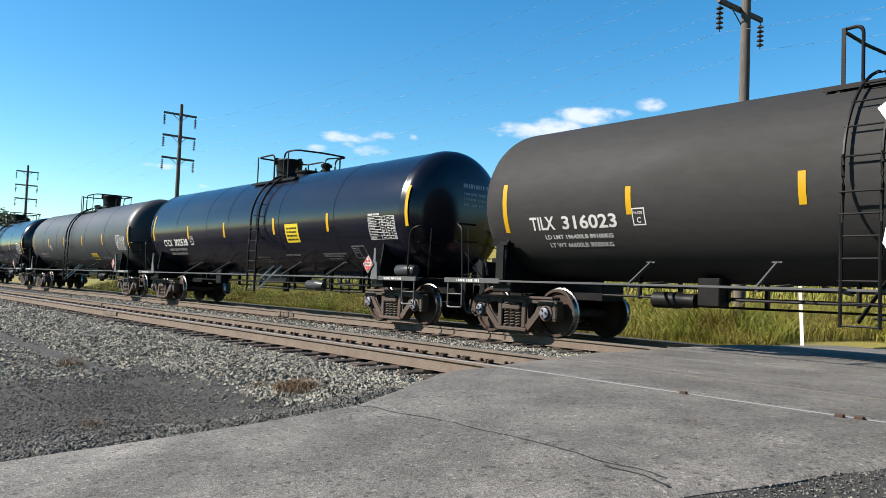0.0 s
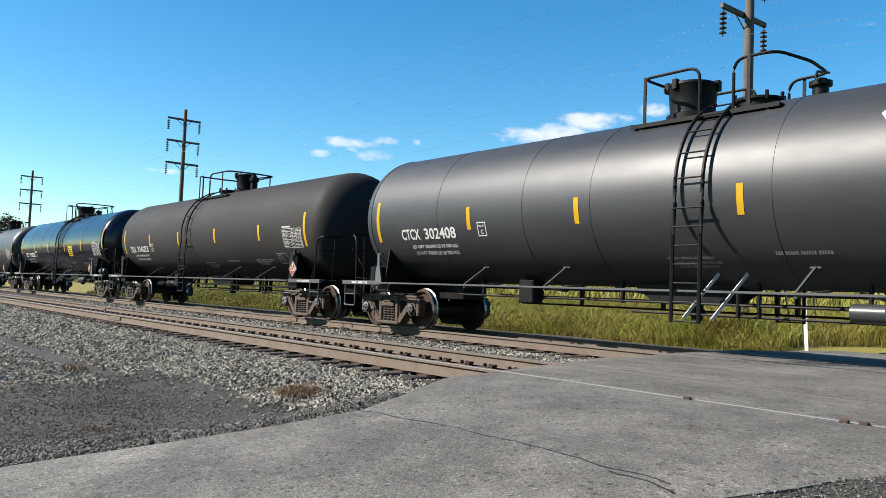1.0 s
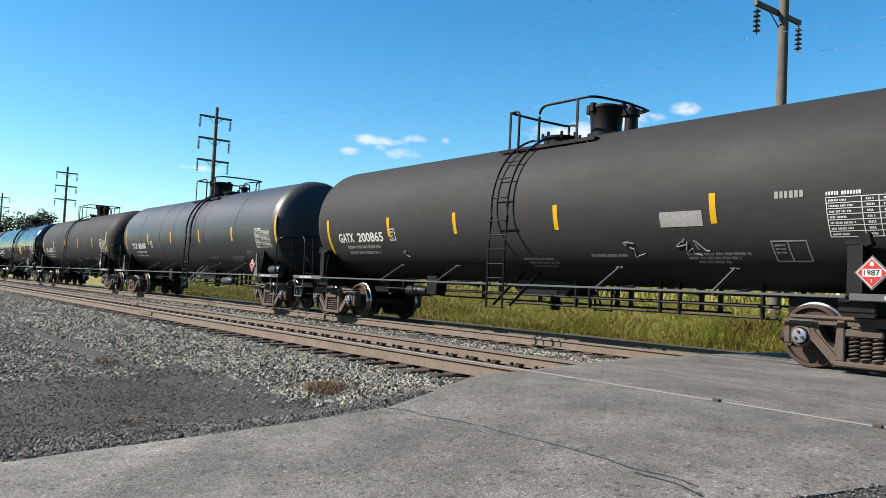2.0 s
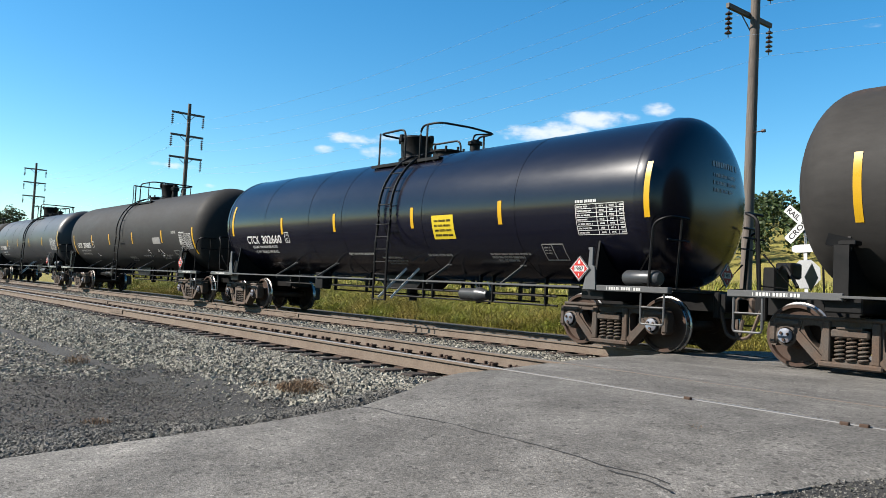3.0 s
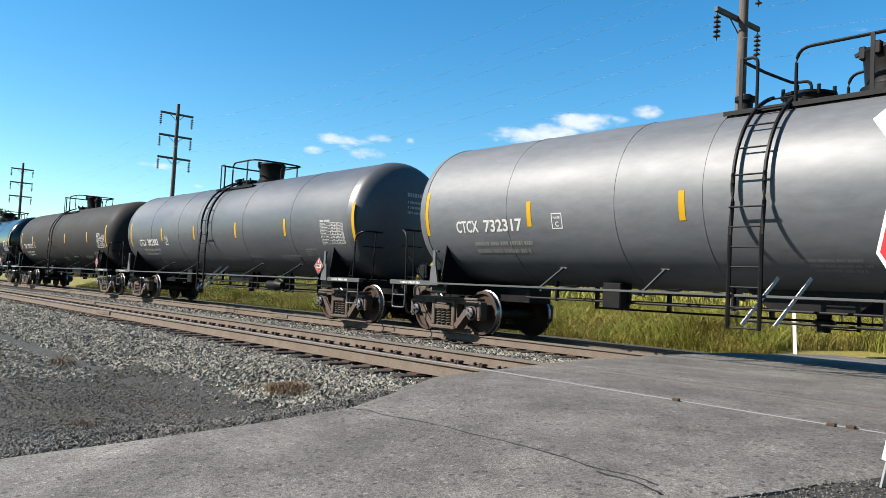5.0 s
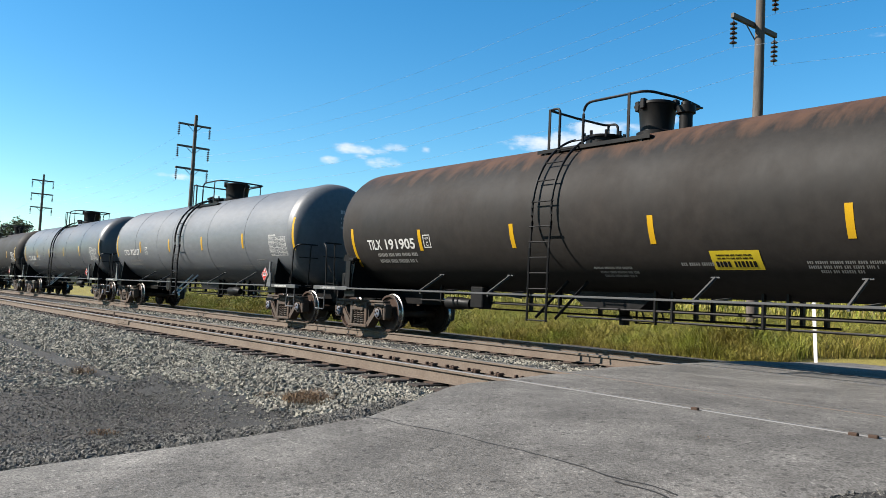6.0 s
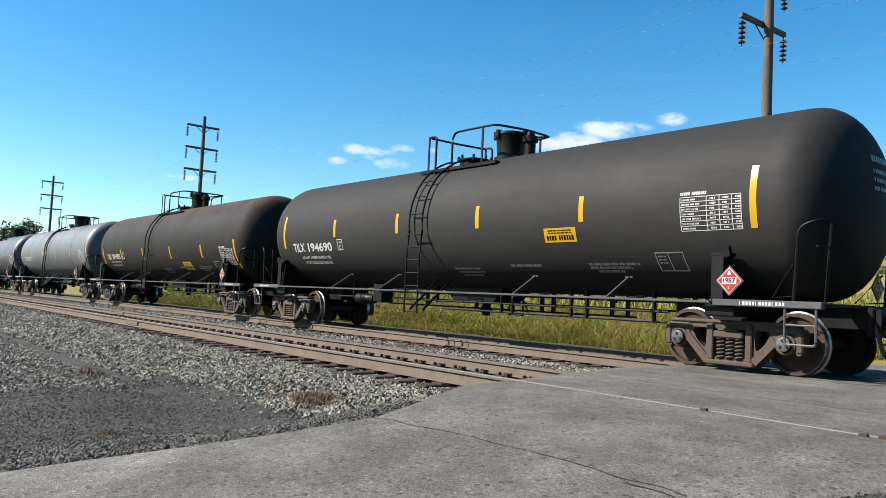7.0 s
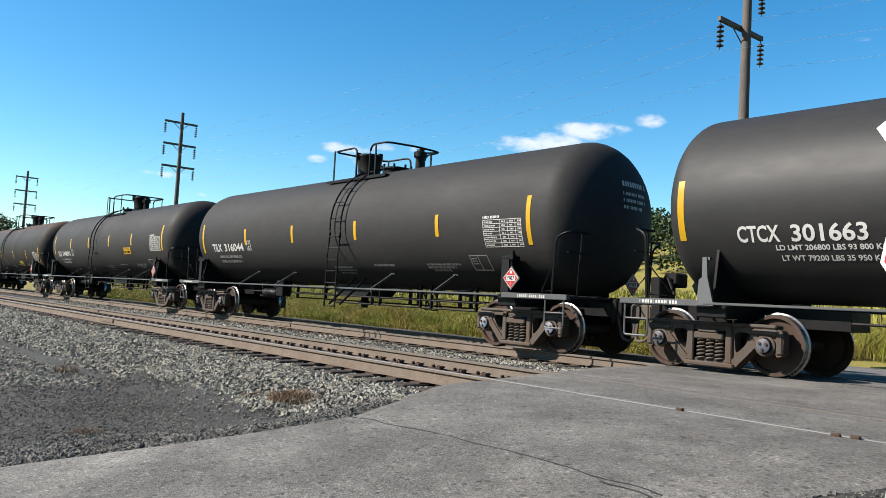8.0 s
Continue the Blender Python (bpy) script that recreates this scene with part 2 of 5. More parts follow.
DRY = material("dry_weed_stems", (0.116, 0.0744, 0.0418), 0.8, second=(0.0744, 0.0465, 0.0279), scale=3, amount=0.5, random_tint=0.35, island=True)
WEED = material("green_weed_blades", (0.063, 0.105, 0.021), 0.6, second=(0.105, 0.126, 0.035), scale=3, amount=0.5, random_tint=0.35, island=True)
MARKER = material("white_marker_post_plastic", (0.382, 0.382, 0.372), 0.5)
GLASS_GREY = material("galvanised_cylinder_paint", (0.0369, 0.0386, 0.0403), 0.35, second=(0.0252, 0.0252, 0.0269), scale=5, amount=0.5, metal=0.3)


def ground_material(name, near, far, split, soft):
    """Earth that is one colour before the line y = split and another beyond it, both broken up by noise."""
    m = material(name, near, 0.95, second=[c * 0.6 for c in near], scale=0.5, amount=0.7, grain=0.5, grain_scale=25, bump=0.8, bump_scale=30)
    nt = m.node_tree
    b = nt.nodes["Principled BSDF"]
    old = b.inputs["Base Color"].links[0].from_socket
    geo = nt.nodes.new("ShaderNodeTexCoord")
    sp = nt.nodes.new("ShaderNodeSeparateXYZ")
    nt.links.new(geo.outputs["Object"], sp.inputs[0])
    ns = nt.nodes.new("ShaderNodeTexNoise")
    ns.inputs["Scale"].default_value = 0.15
    ns.inputs["Detail"].default_value = 6
    nt.links.new(geo.outputs["Object"], ns.inputs["Vector"])
    fc = nt.nodes.new("ShaderNodeMixRGB")
    fc.inputs[1].default_value = (*far, 1)
    fc.inputs[2].default_value = (far[0] * 1.25, far[1] * 0.92, far[2] * 1.2, 1)
    nt.links.new(ns.outputs["Fac"], fc.inputs[0])
    mr = nt.nodes.new("ShaderNodeMapRange")
    mr.inputs["From Min"].default_value, mr.inputs["From Max"].default_value = split - soft, split + soft
    nt.links.new(sp.outputs[1], mr.inputs[0])
    mx = nt.nodes.new("ShaderNodeMixRGB")
    nt.links.new(mr.outputs[0], mx.inputs[0])
    nt.links.new(old, mx.inputs[1])
    nt.links.new(fc.outputs[0], mx.inputs[2])
    vo = nt.nodes.new("ShaderNodeTexVoronoi")
    vo.inputs["Scale"].default_value = 38
    nt.links.new(geo.outputs["Object"], vo.inputs["Vector"])
    chips = nt.nodes.new("ShaderNodeSeparateColor")
    nt.links.new(vo.outputs["Color"], chips.inputs[0])
    cr = nt.nodes.new("ShaderNodeMapRange")
    cr.inputs["To Min"].default_value, cr.inputs["To Max"].default_value = 0.5, 1.5
    nt.links.new(chips.outputs[0], cr.inputs[0])
    mu = nt.nodes.new("ShaderNodeMixRGB")
    mu.blend_type, mu.inputs[0].default_value = "MULTIPLY", 1.0
    nt.links.new(mx.outputs[0], mu.inputs[1])
    nt.links.new(cr.outputs[0], mu.inputs[2])
    nt.links.new(mu.outputs[0], b.inputs["Base Color"])
    return m


def asphalt_material():
    """Old road surface: pale worn aggregate, darker patches, speckle of stones."""
    m = material("worn_asphalt", (0.098, 0.092, 0.084), 0.88, second=(0.062, 0.059, 0.055), scale=0.45, amount=0.75, grain=0.14, grain_scale=1.7, bump=0.7, bump_scale=90)
    nt = m.node_tree
    b = nt.nodes["Principled BSDF"]
    old = b.inputs["Base Color"].links[0].from_socket
    tc = nt.nodes.new("ShaderNodeTexCoord")
    vo = nt.nodes.new("ShaderNodeTexVoronoi")
    vo.inputs["Scale"].default_value = 85
    nt.links.new(tc.outputs["Object"], vo.inputs["Vector"])
    sp = nt.nodes.new("ShaderNodeSeparateColor")
    nt.links.new(vo.outputs["Color"], sp.inputs[0])
    mr = nt.nodes.new("ShaderNodeMapRange")
    mr.inputs["To Min"].default_value, mr.inputs["To Max"].default_value = 0.62, 1.38
    nt.links.new(sp.outputs[0], mr.inputs[0])
    mu = nt.nodes.new("ShaderNodeMixRGB")
    mu.blend_type, mu.inputs[0].default_value = "MULTIPLY", 1.0
    nt.links.new(old, mu.inputs[1])
    nt.links.new(mr.outputs[0], mu.inputs[2])
    last = mu.outputs[0]
    # sparse pale and dark chips, and broad wear
    for scale, low, high, dark, pale in ((30, 0.86, 0.86, 1.0, 1.45), (22, 0.86, 0.90, 1.0, 0.55), (60, 0.78, 0.8, 1.0, 1.3)):
        v2 = nt.nodes.new("ShaderNodeTexVoronoi")
        v2.inputs["Scale"].default_value = scale
        nt.links.new(tc.outputs["Object"], v2.inputs["Vector"])
        s2 = nt.nodes.new("ShaderNodeSeparateColor")
        nt.links.new(v2.outputs["Color"], s2.inputs[0])
        near = nt.nodes.new("ShaderNodeMath")
        near.operation, near.inputs[1].default_value = "LESS_THAN", 0.33 / scale * 10
        nt.links.new(v2.outputs["Distance"], near.inputs[0])
        pick = nt.nodes.new("ShaderNodeMath")
        pick.operation, pick.inputs[1].default_value = "GREATER_THAN", low
        nt.links.new(s2.outputs[1], pick.inputs[0])
        both = nt.nodes.new("ShaderNodeMath")
        both.operation = "MULTIPLY"
        nt.links.new(pick.outputs[0], both.inputs[0])
        near.inputs[1].default_value = 0.42
        nt.links.new(near.outputs[0], both.inputs[1])
        r2 = nt.nodes.new("ShaderNodeMapRange")
        r2.inputs["To Min"].default_value, r2.inputs["To Max"].default_value = dark, pale
        nt.links.new(both.outputs[0], r2.inputs[0])
        m2 = nt.nodes.new("ShaderNodeMixRGB")
        m2.blend_type, m2.inputs[0].default_value = "MULTIPLY", 1.0
        nt.links.new(last, m2.inputs[1])
        nt.links.new(r2.outputs[0], m2.inputs[2])
        last = m2.outputs[0]
    for scale, lo, hi in ((0.8, 0.64, 1.3), (4.0, 0.84, 1.14)):
        n2 = nt.nodes.new("ShaderNodeTexNoise")
        n2.inputs["Scale"].default_value, n2.inputs["Detail"].default_value, n2.inputs["Roughness"].default_value = scale, 8.0, 0.65
        nt.links.new(tc.outputs["Object"], n2.inputs["Vector"])
        r2 = nt.nodes.new("ShaderNodeMapRange")
        r2.inputs["From Min"].default_value, r2.inputs["From Max"].default_value = 0.32, 0.68
        r2.inputs["To Min"].default_value, r2.inputs["To Max"].default_value = lo, hi
        nt.links.new(n2.outputs["Fac"], r2.inputs[0])
        m2 = nt.nodes.new("ShaderNodeMixRGB")
        m2.blend_type, m2.inputs[0].default_value = "MULTIPLY", 1.0
        nt.links.new(last, m2.inputs[1])
        nt.links.new(r2.outputs[0], m2.inputs[2])
        last = m2.outputs[0]
    nt.links.new(last, b.inputs["Base Color"])
    return m


ASPHALT = asphalt_material()
TAR = material("tar_filled_crack", (0.0176, 0.0172, 0.0169), 0.8, second=(0.0314, 0.0306, 0.0294), scale=6, amount=0.6, bump=0.4)
EARTH = ground_material("earth_and_meadow", (0.040, 0.036, 0.032), (0.12, 0.12, 0.025), 19.6, 0.5)

# ---- building tools ----


def mesh_object(name, bm, mats, smooth=True, sharp=35):
    me = bpy.data.meshes.new(name)
    bmesh.ops.recalc_face_normals(bm, faces=bm.faces)
    bm.to_mesh(me)
    bm.free()
    for m in (mats if isinstance(mats, (list, tuple)) else [mats]):
        me.materials.append(m)
    if smooth:
        me.shade_smooth()
        me.set_sharp_from_angle(angle=radians(sharp))
    return new(name, me)


def part(name, bm, mats, parent, label="", smooth=True, at=None):
    ob = mesh_object(name, bm, mats, smooth)
    ob.parent = parent
    if at is not None:
        ob.matrix_basis = at
    if label:
        ob["label"] = label
    return ob


def box(bm, x0, x1, y0, y1, z0, z1, bevel=0.0, mat=0):
    r = bmesh.ops.create_cube(bm, size=1.0, matrix=Matrix.Translation(((x0 + x1) / 2, (y0 + y1) / 2, (z0 + z1) / 2)) @ Matrix.Diagonal((x1 - x0, y1 - y0, z1 - z0, 1)))
    fs = {f for v in r["verts"] for f in v.link_faces}
    for f in fs:
        f.material_index = mat
    if bevel:
        es = {e for v in r["verts"] for e in v.link_edges}
        out = bmesh.ops.bevel(bm, geom=list(es), offset=bevel, segments=1, affect="EDGES")
        for f in out["faces"]:
            f.material_index = mat
    return bm


def bar(bm, a, b, w, h=None, mat=0, n=4):
    """A straight bar from a to b, square (n = 4) or round."""
    a, b = Vector(a), Vector(b)
    d = b - a
    q = d.to_track_quat("Z", "X").to_matrix().to_4x4()
    k = 1 / math.sqrt(2) if n == 4 else 0.5
    r = bmesh.ops.create_cone(bm, cap_ends=True, segments=n, radius1=w * k, radius2=w * k, depth=d.length,
                              matrix=Matrix.Translation((a + b) / 2) @ q @ Matrix.Diagonal((1, (h or w) / w, 1, 1)) @ Matrix.Rotation(radians(45 if n == 4 else 0), 4, "Z"))
    for f in {f for v in r["verts"] for f in v.link_faces}:
        f.material_index = mat
    return bm


def disc(bm, centre, axis, r, depth, n=24, r2=None, mat=0):
    q = Vector(axis).to_track_quat("Z", "X").to_matrix().to_4x4()
    o = bmesh.ops.create_cone(bm, cap_ends=True, segments=n, radius1=r, radius2=r if r2 is None else r2, depth=depth, matrix=Matrix.Translation(centre) @ q)
    for f in {f for v in o["verts"] for f in v.link_faces}:
        f.material_index = mat
    return bm


def rounded(points, radius=0.12, steps=4):
    """A polyline with its corners rounded."""
    pts = [Vector(p) for p in points]
    out = [pts[0]]
    for a, b, c in zip(pts, pts[1:], pts[2:]):
        u, w = (a - b), (c - b)
        k = min(radius, u.length * 0.45, w.length * 0.45)
        p, q = b + u.normalized() * k, b + w.normalized() * k
        for i in range(steps + 1):
            t = i / steps
            out.append(p * (1 - t) ** 2 + b * 2 * t * (1 - t) + q * t * t)
    out.append(pts[-1])
    return out


def tube(bm, pts, r, n=8, mat=0, flat=1.0):
    pts = [Vector(p) for p in pts]
    rings = []
    up = Vector((0, 0, 1))
    for i, p in enumerate(pts):
        d = (pts[min(i + 1, len(pts) - 1)] - pts[max(i - 1, 0)]).normalized()
        s = d.cross(up)
        if s.length < 0.05:
            s = d.cross(Vector((1, 0, 0)))
        s.normalize()
        t = s.cross(d).normalized()
        rings.append([bm.verts.new(p + s * r * math.cos(2 * math.pi * k / n) + t * r * flat * math.sin(2 * math.pi * k / n)) for k in range(n)])
    for a, b in zip(rings, rings[1:]):
        for k in range(n):
            f = bm.faces.new((a[k], a[(k + 1) % n], b[(k + 1) % n], b[k]))
            f.material_index = mat
    for ring in (rings[0], rings[-1]):
        bm.faces.new(ring).material_index = mat
    return bm


def lathe(bm, profile, axis="X", n=48, mat=0, centre=(0, 0, 0)):
    """profile: (along, radius) pairs, turned round the axis."""
    c = Vector(centre)
    rings = []
    for a, r in profile:
        ring = []
        if r < 1e-5:
            p = {"X": Vector((a, 0, 0)), "Y": Vector((0, a, 0)), "Z": Vector((0, 0, a))}[axis]
            ring = [bm.verts.new(c + p)]
        else:
            for k in range(n):
                u, w = r * math.cos(2 * math.pi * k / n), r * math.sin(2 * math.pi * k / n)
                p = {"X": Vector((a, u, w)), "Y": Vector((w, a, u)), "Z": Vector((u, w, a))}[axis]
                ring.append(bm.verts.new(c + p))
        rings.append(ring)
    for a, b in zip(rings, rings[1:]):
        for k in range(n):
            vs = [a[k % len(a)], a[(k + 1) % len(a)], b[(k + 1) % len(b)], b[k % len(b)]]
            vs = list(dict.fromkeys(vs))
            if len(vs) > 2:
                bm.faces.new(vs).material_index = mat
    return bm


def plate(bm, outer, holes, y0, y1, mat=0):
    """A flat plate in x and z with holes, from y0 to y1."""
    edges = []
    for loop in [outer, *holes]:
        vs = [bm.verts.new((x, y0, z)) for x, z in loop]
        edges += [bm.edges.new((vs[i], vs[(i + 1) % len(vs)])) for i in range(len(vs))]
    fill = bmesh.ops.triangle_fill(bm, use_beauty=True, edges=edges)
    faces = [f for f in fill["geom"] if isinstance(f, bmesh.types.BMFace)]
    ext = bmesh.ops.extrude_face_region(bm, geom=faces)
    vs = [v for v in ext["geom"] if isinstance(v, bmesh.types.BMVert)]
    bmesh.ops.translate(bm, verts=vs, vec=(0, y1 - y0, 0))
    return bm


def smooth_loop(points, cuts=3):
    """A closed loop of (x, z) with its corners cut round."""
    out = []
    n = len(points)
    for i in range(n):
        a, b, c = (Vector(points[(i + k) % n]) for k in (-1, 0, 1))
        p, q = b + (a - b) * 0.3, b + (c - b) * 0.3
        for k in range(cuts + 1):
            t = k / cuts
            v = p * (1 - t) ** 2 + b * 2 * t * (1 - t) + q * t * t
            out.append((v.x, v.y))
    return out


def letters(text, size, width=None, spacing=1.0):
    """Vertices and faces of a line of writing in x and y, its foot on y = 0, beginning at x = 0; width: the length of the line."""
    cu = bpy.data.curves.new("letters", "FONT")
    cu.body, cu.size, cu.resolution_u, cu.space_character = text, size, 3, spacing
    cu.offset = 0.022 * size
    ob = new("letters", cu)
    dg = bpy.context.evaluated_depsgraph_get()
    dg.update()
    me = ob.evaluated_get(dg).to_mesh()
    vs = [v.co.copy() for v in me.vertices]
    fs = [tuple(p.vertices) for p in me.polygons]
    ob.evaluated_get(dg).to_mesh_clear()
    bpy.data.objects.remove(ob)
    bpy.data.curves.remove(cu)
    x0, x1 = min(v.x for v in vs), max(v.x for v in vs)
    y0, y1 = min(v.y for v in vs), max(v.y for v in vs)
    kx = (width / (x1 - x0)) if width else size / (y1 - y0)
    ky = size / (y1 - y0)
    return [((v.x - x0) * kx, (v.y - y0) * ky) for v in vs], fs


# ---- tank cars ----
R_TANK, Z_TANK, HALF, MID = 1.50, 2.60, 8.42, 0.28
BOGIE = 7.15
WHEEL = 0.462
TRACK_Y = 12.1
CAR = 18.6
SPEED = 22.665


def on_tank(x, z, lift=0.006, r=R_TANK, side=-1):
    """The place on the tank's side at the height z."""
    s = max(-0.999, min(0.999, (z - Z_TANK) / r))
    a = math.asin(s)
    return Vector((x, side * (r + lift) * math.cos(a), Z_TANK + (r + lift) * math.sin(a)))


def tank_patch(bm, x0, x1, z0, z1, n=8, lift=0.006, mat=0, side=-1):
    """A thin film on the tank's side, curved with it."""
    rows = []
    a0, a1 = (math.asin(max(-0.999, min(0.999, (z - Z_TANK) / R_TANK))) for z in (z0, z1))
    for i in range(n + 1):
        z = Z_TANK + R_TANK * math.sin(a0 + (a1 - a0) * i / n)
        rows.append([bm.verts.new(on_tank(x, z, lift, side=side)) for x in (x0, x1)])
    for a, b in zip(rows, rows[1:]):
        bm.faces.new((a[0], a[1], b[1], b[0])).material_index = mat
    return bm


def tank_writing(bm, text, x, z, size, width=None, lift=0.008, mat=0):
    vs, fs = letters(text, size, width)
    made = [bm.verts.new(on_tank(x + u, z + w, lift)) for u, w in vs]
    for f in fs:
        bm.faces.new([made[i] for i in f]).material_index = mat
    return bm


def tank_bars(bm, x0, x1, z, size, seed, mat=0, lift=0.008):
    """A line of small writing as plain bars."""
    rnd = random.Random(seed)
    x, left = x0, rnd.randint(3, 7)
    while x < x1 - size * 0.4:
        w = size * rnd.uniform(0.42, 0.62)
        tank_patch(bm, x, x + w, z, z + size, 1, lift, mat)
        left -= 1
        x += w + size * 0.24
        if left <= 0:
            left = rnd.randint(3, 7)
            x += size * 0.55
    return bm


def tank_profile(kind):
    """Half of the tank's outline as (x, radius): a dished head."""
    if kind == "round":
        depth, power = 0.80, 2.15
    elif kind == "plain":
        depth, power = 0.58, 2.3
    else:
        depth, power = 0.54, 2.4
    out = []
    for i in range(15):
        a = math.pi / 2 * i / 14
        out.append((HALF - depth + depth * math.sin(a) ** (2 / power), R_TANK * max(math.cos(a), 0) ** (2 / power)))
    out[-1] = (HALF, 0.0)
    if kind == "flat":
        out.insert(0, (HALF - depth - 0.05, R_TANK + 0.012))
        out.insert(0, (HALF - depth - 0.06, R_TANK))
    return out


def build_bogie(parent, x):
    bm = bmesh.new()
    box(bm, -0.16, 0.16, -0.98, 0.98, 0.40, 0.66, 0.03)
    box(bm, -0.21, 0.21, -0.45, 0.45, 0.60, 0.80, 0.03)
    disc(bm, (0, 0, 0.84), (0, 0, 1), 0.2, 0.12, 20)
    for s in (-1, 1):
        box(bm, -0.07, 0.07, s * 0.62 - 0.06, s * 0.62 + 0.06, 0.65, 0.80, 0.015)
        # brake beam
        bar(bm, (s * 0.36, -0.72, 0.40), (s * 0.36, 0.72, 0.40), 0.07, n=8)
        for w in (-1, 1):
            box(bm, s * 0.36 - 0.03, s * 0.36 + 0.10 * s + 0.03, w * 0.72 - 0.06, w * 0.72 + 0.06, 0.30, 0.55, 0.02)
    bogie = part("bogie", bm, [BLACK], parent, "three-piece freight bogie of rusty cast steel", at=pose(x, 0, 0))
    outer = [(-1.16, 0.62), (-1.12, 0.70), (-0.92, 0.735), (-0.60, 0.755), (0.60, 0.755), (0.92, 0.735), (1.12, 0.70), (1.16, 0.62), (1.15, 0.33), (1.05, 0.30), (1.03, 0.44), (1.01, 0.585),
             (0.77, 0.585), (0.75, 0.44), (0.70, 0.385), (0.46, 0.13), (0.36, 0.075), (-0.36, 0.075), (-0.46, 0.13), (-0.70, 0.385), (-0.75, 0.44), (-0.77, 0.585), (-1.01, 0.585), (-1.03, 0.44), (-1.05, 0.30), (-1.15, 0.33)]
    window = [(-0.27, 0.20), (0.27, 0.20), (0.27, 0.63), (-0.27, 0.63)]
    tri = smooth_loop([(0.40, 0.64), (0.68, 0.62), (0.56, 0.42), (0.42, 0.30)])
    for s in (-1, 1):
        bm = bmesh.new()
        y = s * 1.0
        plate(bm, smooth_loop(outer, 2), [window, tri, [(-a, b) for a, b in tri]], y - 0.085, y + 0.085)
        # flanges of the cast top chord, the spring seat, columns and diagonals
        box(bm, -1.06, 1.06, y - 0.12, y + 0.12, 0.705, 0.765, 0.02)
        box(bm, -0.42, 0.42, y - 0.15, y + 0.15, 0.075, 0.155, 0.02)
        for k in (-1, 1):
            box(bm, k * 0.325 - 0.055, k * 0.325 + 0.055, y - 0.13, y + 0.13, 0.15, 0.71, 0.015)
            box(bm, k * 0.889 - 0.20, k * 0.889 + 0.20, y - 0.13, y + 0.13, 0.60, 0.70, 0.03)
            bar(bm, (k * 0.40, y, 0.15), (k * 0.74, y, 0.50), 0.12, 0.23)
            bar(bm, (k * 0.70, y, 0.69), (k * 0.79, y, 0.42), 0.07, 0.20)
            box(bm, k * 1.10 - 0.05, k * 1.10 + 0.05, y - 0.11, y + 0.11, 0.34, 0.66, 0.02)
        # end of the bolster in the window
        box(bm, -0.25, 0.25, y - 0.16, y + 0.16, 0.49, 0.60, 0.02)
        box(bm, -0.17, 0.17, y - 0.17, y + 0.17, 0.60, 0.635, 0.01)
        part("side_frame", bm, [RUST], bogie)
        for k in range(3):
            bm = bmesh.new()
            pts = [(0.062 * math.cos(a), 0.062 * math.sin(a), 0.16 + 0.34 * a / (2 * math.pi * 6)) for a in [2 * math.pi * 6 * i / 72 for i in range(73)]]
            tube(bm, pts, 0.017, 5)
            bar(bm, (0, 0, 0.16), (0, 0, 0.50), 0.06, n=8)
            part("spring", bm, [RUST], bogie, at=pose((k - 1) * 0.155, y + s * 0.065, 0))
        for k in (-1, 1):
            bm = bmesh.new()
            lathe(bm, [(y - 0.12, 0.12), (y - 0.11, 0.155), (y + 0.11, 0.155), (y + 0.12, 0.12)], "Y", 20, centre=(k * 0.889, 0, WHEEL))
            box(bm, k * 0.889 - 0.17, k * 0.889 + 0.17, y - 0.08, y + 0.08, 0.53, 0.61, 0.015)
            part("bearing_adapter", bm, [RUST], bogie)
    for k in (-1, 1):
        bm = bmesh.new()
        for s in (-1, 1):
            prof = [(s * 0.60, 0.0), (s * 0.60, 0.14), (s * 0.66, 0.15), (s * 0.72, 0.34), (s * 0.70, WHEEL - 0.065), (s * 0.69, WHEEL - 0.055)]
            lathe(bm, prof, "Y", 40, 0)
            lathe(bm, [(s * 0.69, WHEEL - 0.055), (s * 0.685, WHEEL + 0.026), (s * 0.715, WHEEL + 0.026)], "Y", 40, 0)
            lathe(bm, [(s * 0.715, WHEEL + 0.026), (s * 0.73, WHEEL), (s * 0.815, WHEEL - 0.006), (s * 0.825, WHEEL - 0.015)], "Y", 40, 1)
            lathe(bm, [(s * 0.825, WHEEL - 0.015), (s * 0.825, WHEEL - 0.06), (s * 0.77, WHEEL - 0.075), (s * 0.755, 0.2), (s * 0.80, 0.14), (s * 0.80, 0.0)], "Y", 40, 0)
            lathe(bm, [(s * 0.79, 0.085), (s * 1.14, 0.085), (s * 1.145, 0.105), (s * 1.165, 0.105), (s * 1.175, 0.09), (s * 1.175, 0.0)], "Y", 20, 2)
            for b in range(3):
                a = 2 * math.pi * b / 3
                disc(bm, (0.058 * math.cos(a), s * 1.18, 0.058 * math.sin(a)), (0, 1, 0), 0.022, 0.03, 6, mat=0)
        bar(bm, (0, -0.62, 0), (0, 0.62, 0), 0.17, n=16)
        ob = part("wheelset", bm, [WHEEL_RUST, TREAD, CAP], bogie, "two rusty wheels with bright treads on one axle", at=pose(k * 0.889, 0, WHEEL))
    return bogie


